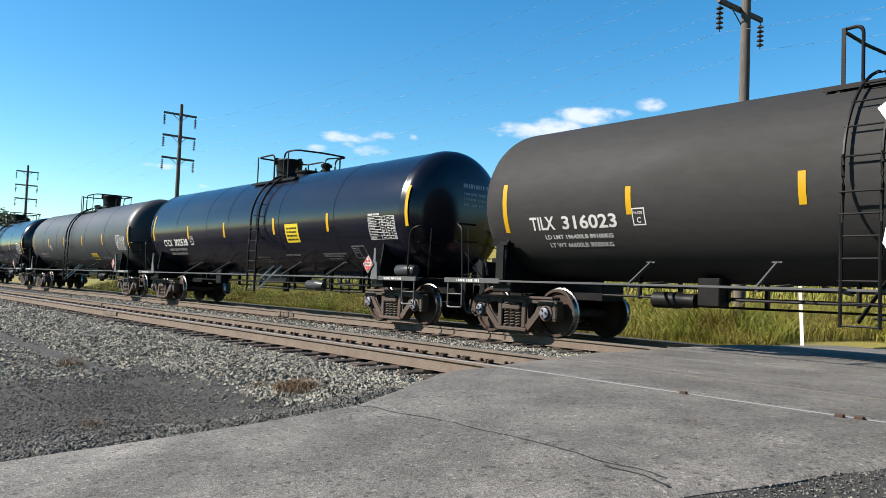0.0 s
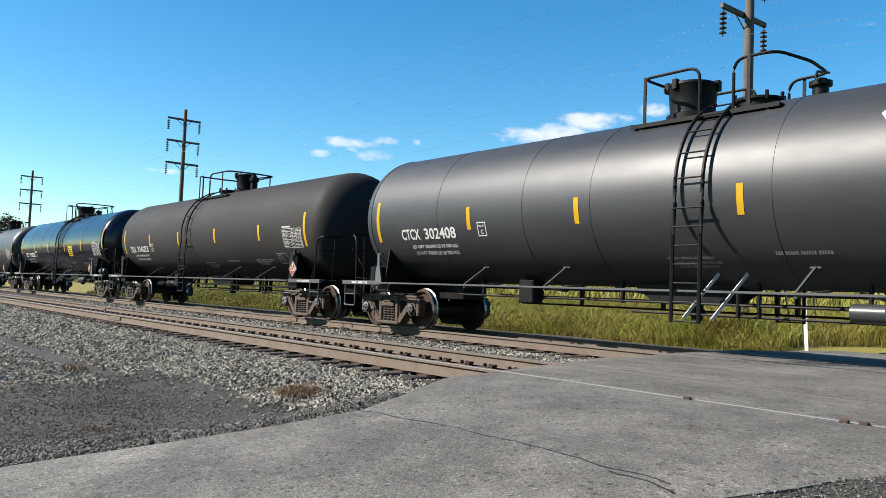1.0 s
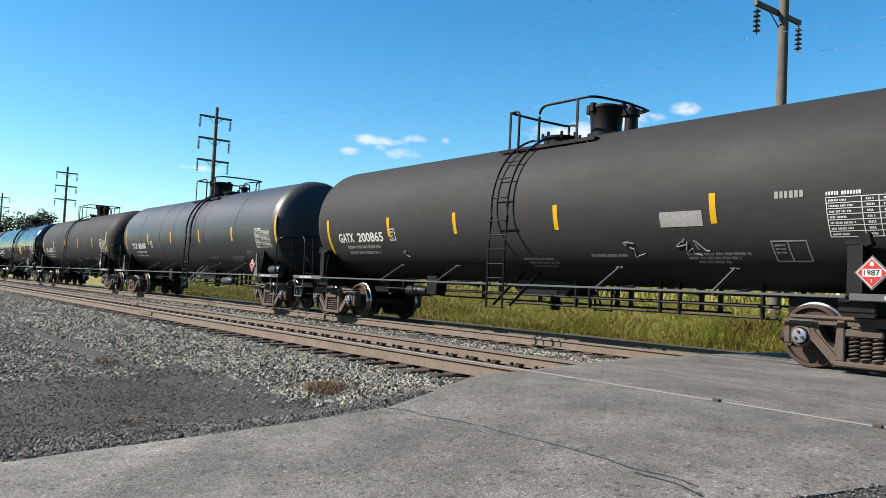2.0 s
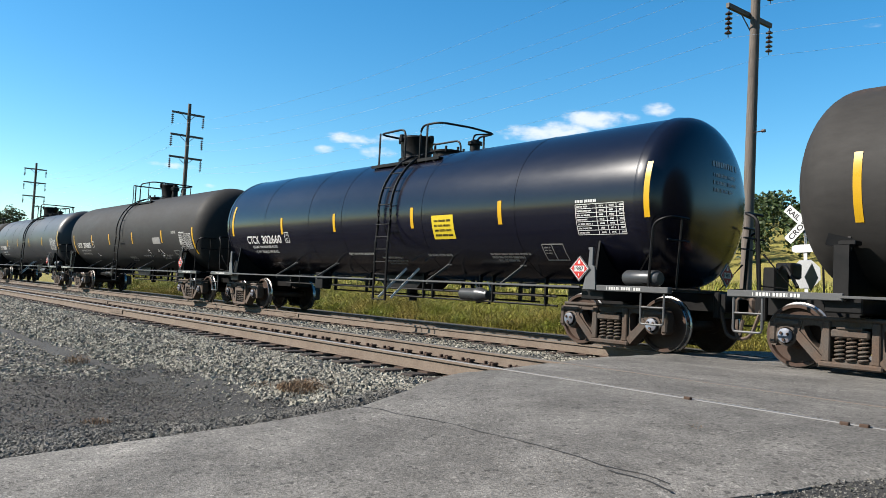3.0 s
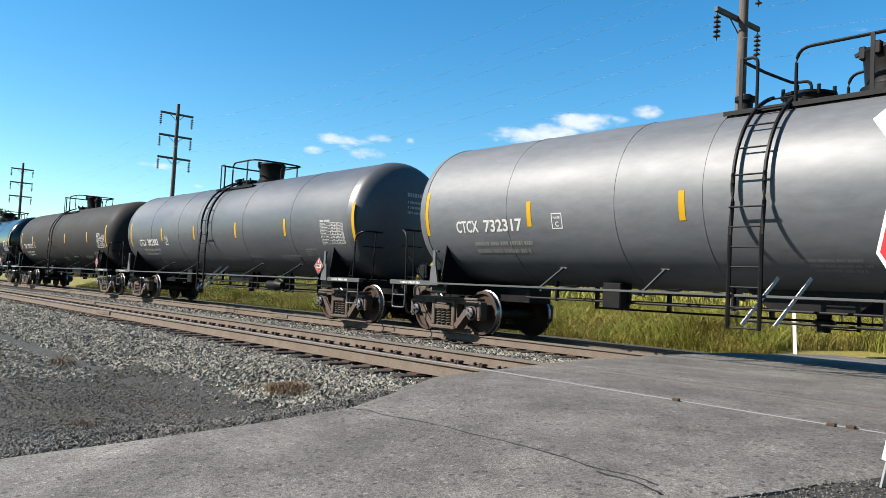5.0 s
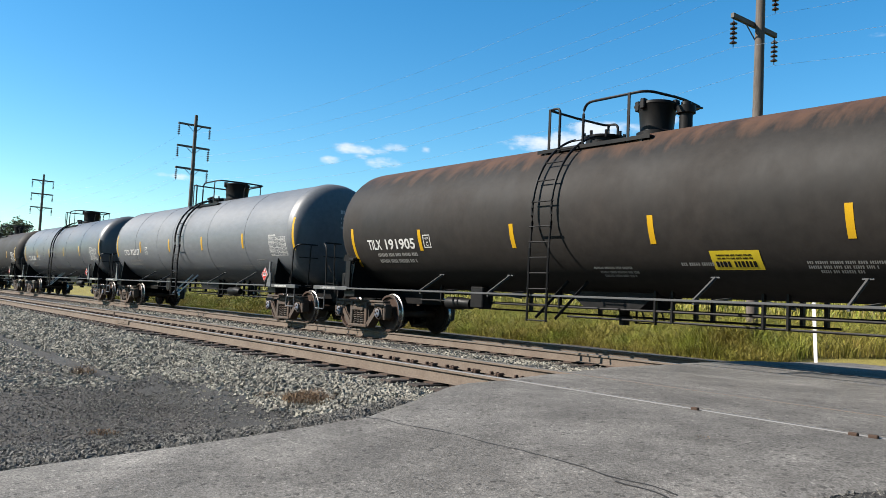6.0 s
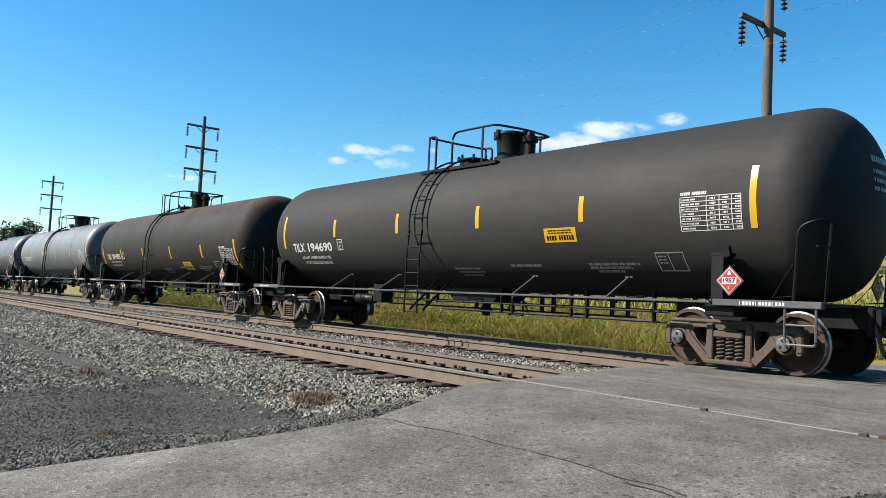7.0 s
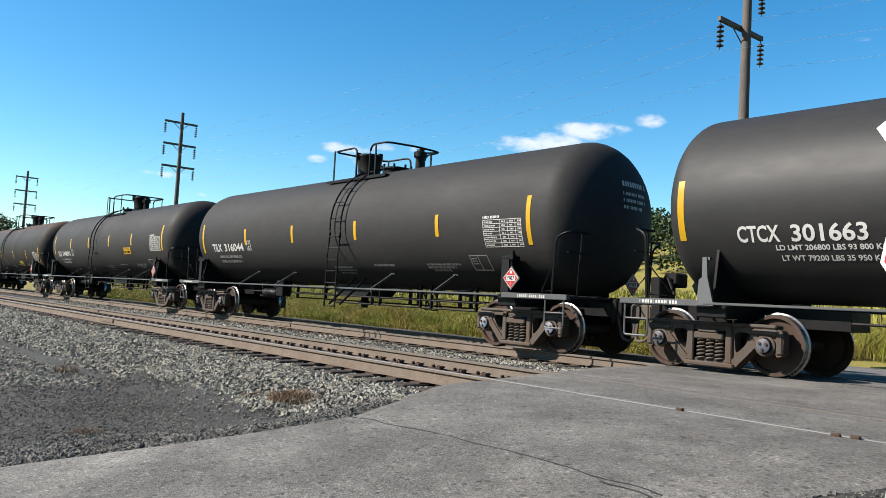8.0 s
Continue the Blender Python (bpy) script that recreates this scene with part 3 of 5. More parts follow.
def build_car(kind, tank_mat, ladder_x, dome_left, plain=False):
    """One tank car, its middle at the origin over the rail heads; kind: round (welded tank) or flat (jacketed tank with flanged ends)."""
    car = new("tank_car")
    prof = tank_profile("plain" if plain else kind)
    longer = 0.12 if kind == "round" else 0.0
    bm = bmesh.new()
    outline = [(MID - x, r) for x, r in reversed(prof)] + [(MID + longer + x, r) for x, r in [(0.0, R_TANK)] + prof]
    lathe(bm, outline, "X", 96, centre=(0, 0, Z_TANK))
    part("tank", bm, [tank_mat], car)
    if kind == "flat" and not plain:
        for x in (-5.1, -2.55, -0.9, 2.4, 5.3):
            bm = bmesh.new()
            lathe(bm, [(x - 0.012, R_TANK - 0.002), (x - 0.010, R_TANK + 0.006), (x + 0.010, R_TANK + 0.006), (x + 0.012, R_TANK - 0.002)], "X", 96, centre=(0, 0, Z_TANK))
            part("jacket_band", bm, [tank_mat], car)
    for side in (-1, 1):
        # walkway edge along the foot of the tank
        bm = bmesh.new()
        box(bm, -7.1, 7.1, side * 1.56 - 0.025, side * 1.56 + 0.025, 1.012, 1.05, 0.006)
        part("side_sill", bm, [SILL_EDGE], car, "thin grey steel edge rail")
        for x in (-4.05, -1.85, 2.8, 5.1):
            bm = bmesh.new()
            p = on_tank(x - 0.02, 1.42, 0.0, side=side)
            bar(bm, (x, side * 1.56, 1.03), p, 0.045, 0.03)
            box(bm, x - 0.10, x + 0.06, p.y - 0.02, p.y + 0.02, 1.41, 1.435)
            bar(bm, (x, side * 1.56, 0.99), (x, side * 0.5, 1.10), 0.04)
            part("sill_brace", bm, [SILL_EDGE], car)
        # ladder over the side of the tank
        bm = bmesh.new()
        wide = 0.24
        for dx in (-wide, wide):
            pts = []
            for i in range(17):
                a = radians(72 - i * 80 / 16)
                pts.append((dx + ladder_x, side * (R_TANK + 0.10) * math.cos(a), Z_TANK + (R_TANK + 0.10) * math.sin(a)))
            pts += [(dx + ladder_x, side * 1.63, 1.9), (dx + ladder_x, side * 1.63, 0.55)]
            tube(bm, pts, 0.024 if kind == "round" else 0.032, 6)
        part("ladder_rail", bm, [BLACK], car)
        for i in range(12):
            if i < 5:
                a = radians(66 - i * 15)
                p = (side * (R_TANK + 0.10) * math.cos(a), Z_TANK + (R_TANK + 0.10) * math.sin(a))
            else:
                p = (side * 1.63, 2.30 - (i - 5) * 0.288)
            bm = bmesh.new()
            bar(bm, (ladder_x - wide - 0.03, p[0], p[1]), (ladder_x + wide + 0.03, p[0], p[1]), 0.028, n=6)
            part("ladder_rung", bm, [BLACK], car)
        bm = bmesh.new()
        for dx in (-0.12, 0.36):
            bar(bm, (ladder_x + dx + 0.10, side * 1.63, 0.62), (ladder_x + dx + 0.30, side * 1.0, 1.32), 0.05, 0.02)
        part("ladder_stay", bm, [MARKER if kind == "flat" else BLACK], car)
    # walkway on top: from x0 to x1, with a railed bay at each end of the gap where the ladders come up
    bm = bmesh.new()
    top = Z_TANK + R_TANK
    x0, x1 = (-1.62, 1.08) if dome_left else (-0.82, 1.86)
    for x in (x0 + 0.2, -0.3, 0.3, x1 - 0.2):
        bar(bm, (x, -0.92, top - 0.26), (x, 0.92, top - 0.26), 0.06)
        for s in (-1, 1):
            bar(bm, (x, s * 0.88, top - 0.26), (x, s * 0.9, top - 0.42), 0.05)
    for s in (-1, 1):
        bar(bm, (x0 + 0.2, s * 0.5, top - 0.27), (x1 - 0.2, s * 0.5, top - 0.27), 0.05)
    platform = part("platform", bm, [BLACK], car, "open steel walkway", at=pose(ladder_x, 0, 0))
    for y in (-0.86, -0.72, -0.58, 0.58, 0.72, 0.86):
        bm = bmesh.new()
        box(bm, x0, x1, y - 0.06, y + 0.06, top - 0.24, top - 0.21)
        part("walkway_board", bm, [BLACK], platform)
    for s in (-1, 1):
        bm = bmesh.new()
        box(bm, x0, x1, s * 0.93 - 0.008, s * 0.93 + 0.008, top - 0.27, top - 0.20)
        part("kick_plate", bm, [BLACK], platform)
    rise = top + 0.60
    left, right = (-1.42, 0.98) if dome_left else (-0.60, 1.72)
    post_l, post_r = (-1.36, 0.56) if dome_left else (-0.56, 1.36)
    for xa, xb, xp in ((-0.30, left, post_l), (0.30, right, post_r)):
        bm = bmesh.new()
        path = [(xa, -0.88, top - 0.24), (xa, -0.88, rise), (xb, -0.86, rise), (xb + (0.12 if xb > 0 else -0.04), 0.0, rise), (xb, 0.86, rise), (xa, 0.88, rise), (xa, 0.88, top - 0.24)]
        tube(bm, rounded(path, 0.22 if abs(xb - xa) > 0.5 else 0.12, 5), 0.026, 8)
        part("handrail", bm, [BLACK], car, at=pose(ladder_x, 0, 0))
        for s in (-1, 1):
            bm = bmesh.new()
            bar(bm, (xp, s * 0.89, top - 0.46), (xp, s * 0.89, rise + 0.01), 0.055, 0.02)
            part("handrail_post", bm, [BLACK], car, at=pose(ladder_x, 0, 0))
    bm = bmesh.new()
    xe = right + 0.20
    tube(bm, rounded([(xe, 0.0, top - 0.04), (xe, 0.0, rise - 0.18), (right + 0.05, 0.75, rise - 0.02)], 0.12), 0.022, 6)
    part("handrail_stay", bm, [BLACK], car, at=pose(ladder_x, 0, 0))
    # valve housing, hatch and relief valve
    dome_x = ladder_x + (-1.0 if dome_left else 1.32)
    bm = bmesh.new()
    wide_ = 0.42 if kind == "flat" else 0.34
    lathe(bm, [(top - 0.14, wide_ + 0.03), (top + 0.02, wide_ + 0.03), (top + 0.05, wide_ - 0.03), (top + 0.08, wide_ - 0.035), (top + 0.52, wide_), (top + 0.54, wide_ + 0.015), (top + 0.58, wide_ + 0.01),
               (top + 0.60, wide_ * 0.9), (top + 0.62, 0.0)], "Z", 32, centre=(dome_x, 0, 0))
    for a in (20, 140, 215, 260):
        x, y = dome_x + wide_ * math.cos(radians(a)), wide_ * math.sin(radians(a))
        box(bm, x - 0.05, x + 0.05, y - 0.06, y + 0.06, top + 0.44, top + 0.63, 0.015)
    bar(bm, (dome_x - wide_ - 0.1, -0.1, top + 0.56), (dome_x - wide_ + 0.1, -0.1, top + 0.64), 0.05)
    part("valve_housing", bm, [BLACK], car)
    hx = ladder_x + (0.25 if dome_left else 0.08)
    bm = bmesh.new()
    lathe(bm, [(top - 0.1, 0.36), (top + 0.06, 0.36), (top + 0.07, 0.41), (top + 0.11, 0.41), (top + 0.15, 0.22), (top + 0.16, 0.0)], "Z", 24, centre=(hx, 0, 0))
    for k in range(8):
        a = 2 * math.pi * k / 8
        disc(bm, (hx + 0.39 * math.cos(a), 0.39 * math.sin(a), top + 0.12), (0, 0, 1), 0.03, 0.14, 8)
    part("manway_hatch", bm, [BLACK], car)
    bm = bmesh.new()
    vx = ladder_x + 1.25 if dome_left else dome_x + (0.62 if kind == "round" else -2.3)
    k = 1.0 if kind == "round" else 0.55
    lathe(bm, [(top - 0.05, 0.12), (top + 0.30 * k, 0.12), (top + 0.31 * k, 0.17), (top + 0.44 * k, 0.17), (top + 0.46 * k, 0.10), (top + 0.52 * k, 0.09), (top + 0.53 * k, 0.0)], "Z", 16, centre=(vx, 0, 0))
    part("relief_valve", bm, [BLACK], car)
    # ends
    EO = 0.12 if kind == "flat" else 0.03
    for e in (-1, 1):
        bm = bmesh.new()
        # stub sill and striker
        box(bm, min(e * 5.6, e * 9.0), max(e * 5.6, e * 9.0), -0.32, 0.32, 0.72, 1.02, 0.01)
        box(bm, e * 8.85 - 0.06, e * 8.85 + 0.06, -0.36, 0.36, 0.62, 1.05, 0.02)
        box(bm, e * 7.15 - 0.25, e * 7.15 + 0.25, -1.45, 1.45, 0.82, 1.02, 0.02)
        part("draft_sill", bm, [BLACK], car, at=pose(EO, 0, 0))
        bm = bmesh.new()
        # coupler: shank, head and knuckle
        box(bm, min(e * 8.85, e * 9.12), max(e * 8.85, e * 9.12), -0.09, 0.09, 0.74, 0.93, 0.02)
        box(bm, min(e * 9.08, e * 9.38), max(e * 9.08, e * 9.38), -0.20, 0.08, 0.70, 0.98, 0.04)
        box(bm, min(e * 9.10, e * 9.32), max(e * 9.10, e * 9.32), 0.06, 0.20, 0.74, 0.94, 0.04)
        tube(bm, rounded([(e * 8.9, -0.30, 0.80), (e * 9.05, -0.34, 0.35), (e * 9.28, -0.36, 0.30), (e * 9.3, -0.30, 0.62)], 0.15), 0.03, 6)
        part("coupler", bm, [RUST], car, "rusty brown coupler with a hanging hose", at=pose(EO, 0, 0))
        bm = bmesh.new()
        # saddle under the tank
        outer = [(-1.38, 0.98), (1.38, 0.98), (1.38, 1.30)]
        arc = [(1.50 * math.sin(radians(a)), Z_TANK - 1.50 * math.cos(radians(a))) for a in range(60, -61, -10)]
        loop = outer + arc + [(-1.38, 1.30)]
        vs0 = [bm.verts.new((e * 7.15 - 0.02, y, z)) for y, z in loop]
        vs1 = [bm.verts.new((e * 7.15 + 0.02, y, z)) for y, z in loop]
        n = len(loop)
        bm.faces.new(vs0)
        bm.faces.new(vs1)
        for i in range(n):
            bm.faces.new((vs0[i], vs0[(i + 1) % n], vs1[(i + 1) % n], vs1[i]))
        bmesh.ops.triangulate(bm, faces=bm.faces[:])
        part("saddle", bm, [BLACK], car, at=pose(EO, 0, 0))
        for s in (-1, 1):
            bm = bmesh.new()
            if kind == "flat":
                vs = [(e * 7.04, 1.0), (e * 7.32, 1.0), (e * 7.29, 1.38), (e * 7.24, 1.42), (e * 7.24, 1.72), (e * 7.17, 1.72), (e * 7.15, 1.42)]
                plate(bm, vs, [], s * 1.54, s * 1.58)
                box(bm, e * 7.15 - 0.02, e * 7.15 + 0.02, s * 1.52 - 0.04, s * 1.52 + 0.04, 1.68, 1.72)
                part("bolster_bracket", bm, [BRACKET], car, "tapered light grey steel bracket", at=pose(EO, 0, 0))
            else:
                box(bm, e * 7.15 - 0.10, e * 7.15 + 0.10, s * 1.50 - 0.02, s * 1.50 + 0.02, 1.0, 1.72)
                bar(bm, (e * 7.05, s * 1.40, 1.72), (e * 7.35, s * 1.50, 1.80), 0.16, 0.05)
                box(bm, e * 7.15 - 0.16, e * 7.15 + 0.16, s * 1.38 - 0.1, s * 1.38 + 0.1, 1.72, 1.78, 0.01)
                part("bolster_bracket", bm, [BLACK], car, at=pose(EO, 0, 0))
            bm = bmesh.new()
            box(bm, min(e * 7.1, e * 8.75), max(e * 7.1, e * 8.75), s * 1.50 - 0.06, s * 1.50 + 0.06, 0.98, 1.08, 0.01)
            part("end_sill", bm, [SILL_EDGE], car, at=pose(EO, 0, 0))
            if s == -1:
                bm = bmesh.new()
                x = e * 7.95 - 0.4
                for k in range(14):
                    box(bm, x + k * 0.05, x + k * 0.05 + (0.034 if k % 5 else 0.012), -1.5655, -1.5615, 1.005, 1.055)
                tagged(part("shoe_label", bm, [WHITE], car, at=pose(EO, 0, 0)), kind="stuff")
            bm = bmesh.new()
            tube(bm, rounded([(e * 8.30, s * 1.45, 1.05), (e * 8.36, s * 1.45, 2.12), (e * 8.62, s * 1.40, 2.22), (e * 8.62, s * 0.85, 2.22)], 0.14), 0.022, 6)
            tube(bm, [(e * 8.62, s * 1.05, 2.2), (e * 8.55, s * 1.05, 1.08)], 0.018, 6)
            tube(bm, [(e * 8.60, s * 1.40, 1.85), (e * 8.60, s * 0.8, 1.85)], 0.015, 6)
            tube(bm, [(e * 8.34, s * 1.45, 1.15), (e * 7.9, s * 1.30, 1.12), (e * 8.28, s * 1.42, 1.6)], 0.018, 6)
            part("end_handrail", bm, [BLACK], car, at=pose(EO, 0, 0))
            bm = bmesh.new()
            tube(bm, rounded([(e * 8.22, s * 1.52, 1.02), (e * 8.22, s * 1.52, 0.48), (e * 8.66, s * 1.52, 0.48), (e * 8.66, s * 1.52, 1.02)], 0.05), 0.018, 6)
            tube(bm, [(e * 8.22, s * 1.52, 0.75), (e * 8.66, s * 1.52, 0.75)], 0.014, 6)
            part("step", bm, [SILL_EDGE], car, at=pose(EO, 0, 0))
        bm = bmesh.new()
        box(bm, e * 8.62 - 0.15, e * 8.62 + 0.15, -1.45, 1.45, 1.02, 1.06)
        for k in range(9):
            box(bm, e * 8.62 - 0.17, e * 8.62 + 0.17, -1.4 + k * 0.33, -1.36 + k * 0.33, 1.055, 1.075)
        part("crossover_platform", bm, [BLACK], car, at=pose(EO, 0, 0))
    # brake gear on one end
    bm = bmesh.new()
    box(bm, -8.62, -8.42, -0.75, -0.35, 1.06, 1.45, 0.02)
    bar(bm, (-8.55, -0.2, 1.06), (-8.55, -0.2, 1.5), 0.08)
    box(bm, -8.68, -8.40, -0.28, 0.05, 1.3, 1.55, 0.03)
    tube(bm, rounded([(-8.45, -0.6, 1.4), (-8.2, -0.9, 1.5), (-7.9, -1.1, 1.15)], 0.15), 0.025, 6)
    part("brake_valve", bm, [BLACK], car)
    if dome_left and kind == "flat":
        bm = bmesh.new()
        lathe(bm, [(7.85, 0.0), (7.85, 0.10), (7.9, 0.13), (8.5, 0.13), (8.55, 0.10), (8.55, 0.0)], "X", 20, centre=(0, -1.30, 1.22))
        part("air_reservoir", bm, [GLASS_GREY], car)
    bm = bmesh.new()
    ring = [(8.42, -0.30 + 0.28 * math.cos(a), 1.75 + 0.28 * math.sin(a)) for a in [2 * math.pi * i / 24 for i in range(25)]]
    tube(bm, ring, 0.015, 6)
    for a in (0, 60, 120):
        c, s = 0.28 * math.cos(radians(a)), 0.28 * math.sin(radians(a))
        bar(bm, (8.42, -0.30 - c, 1.75 - s), (8.42, -0.30 + c, 1.75 + s), 0.02, n=6)
    bar(bm, (8.25, -0.3, 1.75), (8.44, -0.3, 1.75), 0.07, n=10)
    part("brake_wheel", bm, [BLACK], car)
    # under the tank: outlet, skid, brake rods and pipes
    bm = bmesh.new()
    lathe(bm, [(0.55, 0.0), (0.55, 0.10), (0.66, 0.10), (0.67, 0.16), (0.72, 0.16), (0.75, 0.10), (0.9, 0.12), (1.25, 0.2)], "Z", 14, centre=(0.3, 0, 0))
    vs = [(-0.75, 1.16), (-0.35, 0.86), (0.95, 0.86), (1.35, 1.16)]
    plate(bm, vs, [], -0.42, 0.42)
    part("bottom_outlet", bm, [BLACK], car)
    for y, z, x0, x1 in ((-0.50, 0.84, -5.4, 5.6), (-0.48, 0.66, -0.7, 5.6), (0.75, 0.86, -5.4, 5.4), (0.7, 0.70, -4.5, 4.0)):
        bm = bmesh.new()
        bar(bm, (x0, y, z), (x1, y, z), 0.045, n=6)
        part("brake_pipe", bm, [BLACK], car)
    for x in (-4.6, -2.9, -0.9, 1.35, 1.7, 3.35, 3.75, 5.3):
        bm = bmesh.new()
        box(bm, x - 0.022, x + 0.022, -0.53, -0.45, 0.64 if x > 0 else 0.80, 1.30, 0.005)
        part("pipe_hanger", bm, [BLACK], car)
        bm = bmesh.new()
        box(bm, x - 0.03, x + 0.03, 0.70, 0.78, 0.68, 1.42)
        part("pipe_hanger", bm, [BLACK], car)
    bm = bmesh.new()
    if kind == "flat":
        lathe(bm, [(3.3, 0.0), (3.3, 0.13), (3.75, 0.13), (3.78, 0.16), (3.84, 0.16), (4.1, 0.09), (4.12, 0.0)], "X", 18, centre=(0, -0.95, 0.80))
    else:
        lathe(bm, [(-4.2, 0.0), (-4.2, 0.14), (-3.7, 0.14), (-3.66, 0.12), (-3.4, 0.12), (-3.38, 0.0)], "X", 18, centre=(0, -0.6, 0.80))
    part("brake_cylinder", bm, [GLASS_GREY if dome_left and kind == "flat" else BLACK], car)
    for xa, xb in ((-3.3, -2.9),):
        bm = bmesh.new()
        box(bm, xa, xb, -0.75, -0.45, 0.72, 1.18, 0.02)
        part("valve_box", bm, [BLACK], car)
    # hazard placards on the side and ends
    for at in (pose(7.44 if kind == "round" else 7.10, -1.60, 1.35), pose(-8.5, 0.55, 1.36, 0, 0, -90), pose(8.6, 0.55, 1.36, 0, 0, 90)):
        bm = bmesh.new()
        h = 0.195
        plate(bm, [(-h - 0.03, 0), (0, -h - 0.03), (h + 0.03, 0), (0, h + 0.03)], [], -0.006, 0.006)
        placard = part("hazard_placard", bm, [BRACKET], car, "red and white diamond placard", at=at)
        bm = bmesh.new()
        plate(bm, [(-h, 0), (0, -h), (h, 0), (0, h)], [], -0.014, -0.010)
        part("border", bm, [SIGN_WHITE], placard)
        k = 0.182
        bm = bmesh.new()
        for s in (-1, 1):
            vs = [bm.verts.new((x, -0.018, s * z)) for x, z in ((-k + 0.05, 0.05), (k - 0.05, 0.05), (0, k))]
            bm.faces.new(vs)
        for s in (-1, 1):
            vs = [bm.verts.new((s * x, -0.018, z)) for x, z in ((0.118, -0.05), (0.118, 0.05), (k - 0.05, 0.05), (k, 0), (k - 0.05, -0.05))]
            bm.faces.new(vs)
        part("red_field", bm, [RED], placard, smooth=False)
        bm = bmesh.new()
        bm.faces.new([bm.verts.new((x, -0.020, z)) for x, z in ((-0.03, 0.085), (0.03, 0.085), (0.02, 0.13), (0.0, 0.15), (-0.02, 0.13))])
        part("flame_symbol", bm, [SIGN_WHITE], placard, smooth=False)
        bm = bmesh.new()
        vs, fs = letters("1987", 0.075, 0.20)
        made = [bm.verts.new((u - 0.10, -0.019, w - 0.037)) for u, w in vs]
        for f in fs:
            bm.faces.new([made[i] for i in f])
        part("number", bm, [SIGN_BLACK], placard, smooth=False)
        bm = bmesh.new()
        vs, fs = letters("3", 0.04)
        made = [bm.verts.new((u - 0.012, -0.022, w - 0.125)) for u, w in vs]
        for f in fs:
            bm.faces.new([made[i] for i in f])
        part("class_number", bm, [SIGN_WHITE], placard, smooth=False)
    # small stencils
    for rows_ in (((1.55, 0.45, 1.3, 0.04), (1.48, 0.55, 1.4, 0.04), (1.42, 0.6, 1.3, 0.04)),
                  ((1.62, 4.35, 5.5, 0.04), (1.56, 4.35, 5.3, 0.04), (1.50, 4.5, 5.1, 0.04)), ((1.60, 2.3, 3.15, 0.05),)):
        bm = bmesh.new()
        for z, xa, xb, s in rows_:
            tank_bars(bm, xa, xb, z, s, int(z * 100))
        tagged(part("stencil", bm, [DIM_WHITE], car), kind="stuff")
    bm = bmesh.new()
    fx = 5.85
    for a, b, c, d in ((fx, fx + 0.55, 1.52, 1.54), (fx, fx + 0.55, 1.80, 1.82), (fx, fx + 0.02, 1.52, 1.82), (fx + 0.53, fx + 0.55, 1.52, 1.82), (fx + 0.25, fx + 0.27, 1.52, 1.82)):
        tank_patch(bm, a, b, c, d, 2)
    for i in range(3):
        tank_bars(bm, fx + 0.05, fx + 0.22, 1.74 - i * 0.05, 0.025, i)
    part("test_panel", bm, [DIM_WHITE], car)
    for k, (z, w, s) in enumerate(((3.20, 0.9, 0.10), (3.03, 0.75, 0.06), (2.90, 0.75, 0.06), (2.77, 0.6, 0.06))):
        bm = bmesh.new()
        rnd = random.Random(k)
        y = -0.1
        rr = HALF + 0.004
        while y < -0.1 + w:
            d = s * rnd.uniform(0.42, 0.62)
            vs = []
            for yy, zz in ((y, z), (y + d, z), (y + d, z + s), (y, z + s)):
                r = math.hypot(yy, zz - Z_TANK)
                xs = HALF
                for (xa, ra), (xb, rb) in zip(prof, prof[1:]):
                    if rb <= r <= ra:
                        xs = xa + (xb - xa) * (ra - r) / max(ra - rb, 1e-6)
                vs.append(bm.verts.new((MID + longer + xs + 0.008, yy, zz)))
            bm.faces.new(vs)
            y += d + s * (0.25 if rnd.random() < 0.8 else 0.8)
        tagged(part("end_stencil", bm, [WHITE], car, smooth=False), kind="stuff")
    build_bogie(car, -BOGIE if kind == "round" else -7.25)
    build_bogie(car, BOGIE if kind == "round" else 7.40)
    return car


# order from the head of the train: kind, paint, marks, number, what else is on the side
TRAIN = [
    (-6, "r", TANK_GREY, None, None, ""), (-5, "f", TANK_BLUE, None, None, ""), (-4, "f", TANK_BLUE, None, None, ""), (-3, "f", TANK_BLUE, None, None, ""),
    (-2, "f", TANK_DARK_GLOSS, None, None, "label"), (-1, "f", TANK_BLUE, "CTCX", "302538", "square"), (0, "r", TANK_GREY, "TILX", "316023", ""),
    (1, "f", TANK_DARK_GLOSS, "CTCX", "302408", ""), (2, "r", TANK_GREY, "GATX", "200865", "chalk"), (3, "f", TANK_BLUE, "CTCX", "302660", "square"),
    (4, "r", TANK_RUSTY, "TILX", "193121", "drips"), (5, "f", TANK_SILVER, "CTCX", "302382", ""), (6, "f", TANK_PALE, "CTCX", "732317", ""),
    (7, "r", TANK_BROWN, "TILX", "191905", "label"), (8, "r", TANK_GREY, "TILX", "194690", "orange"), (9, "r", TANK_GREY, "TILX", "316044", ""),
    (10, "f", TANK_SATIN, "CTCX", "301663", ""), (11, "r", TANK_GREY, None, None, ""), (12, "f", TANK_BLUE, None, None, ""),
]
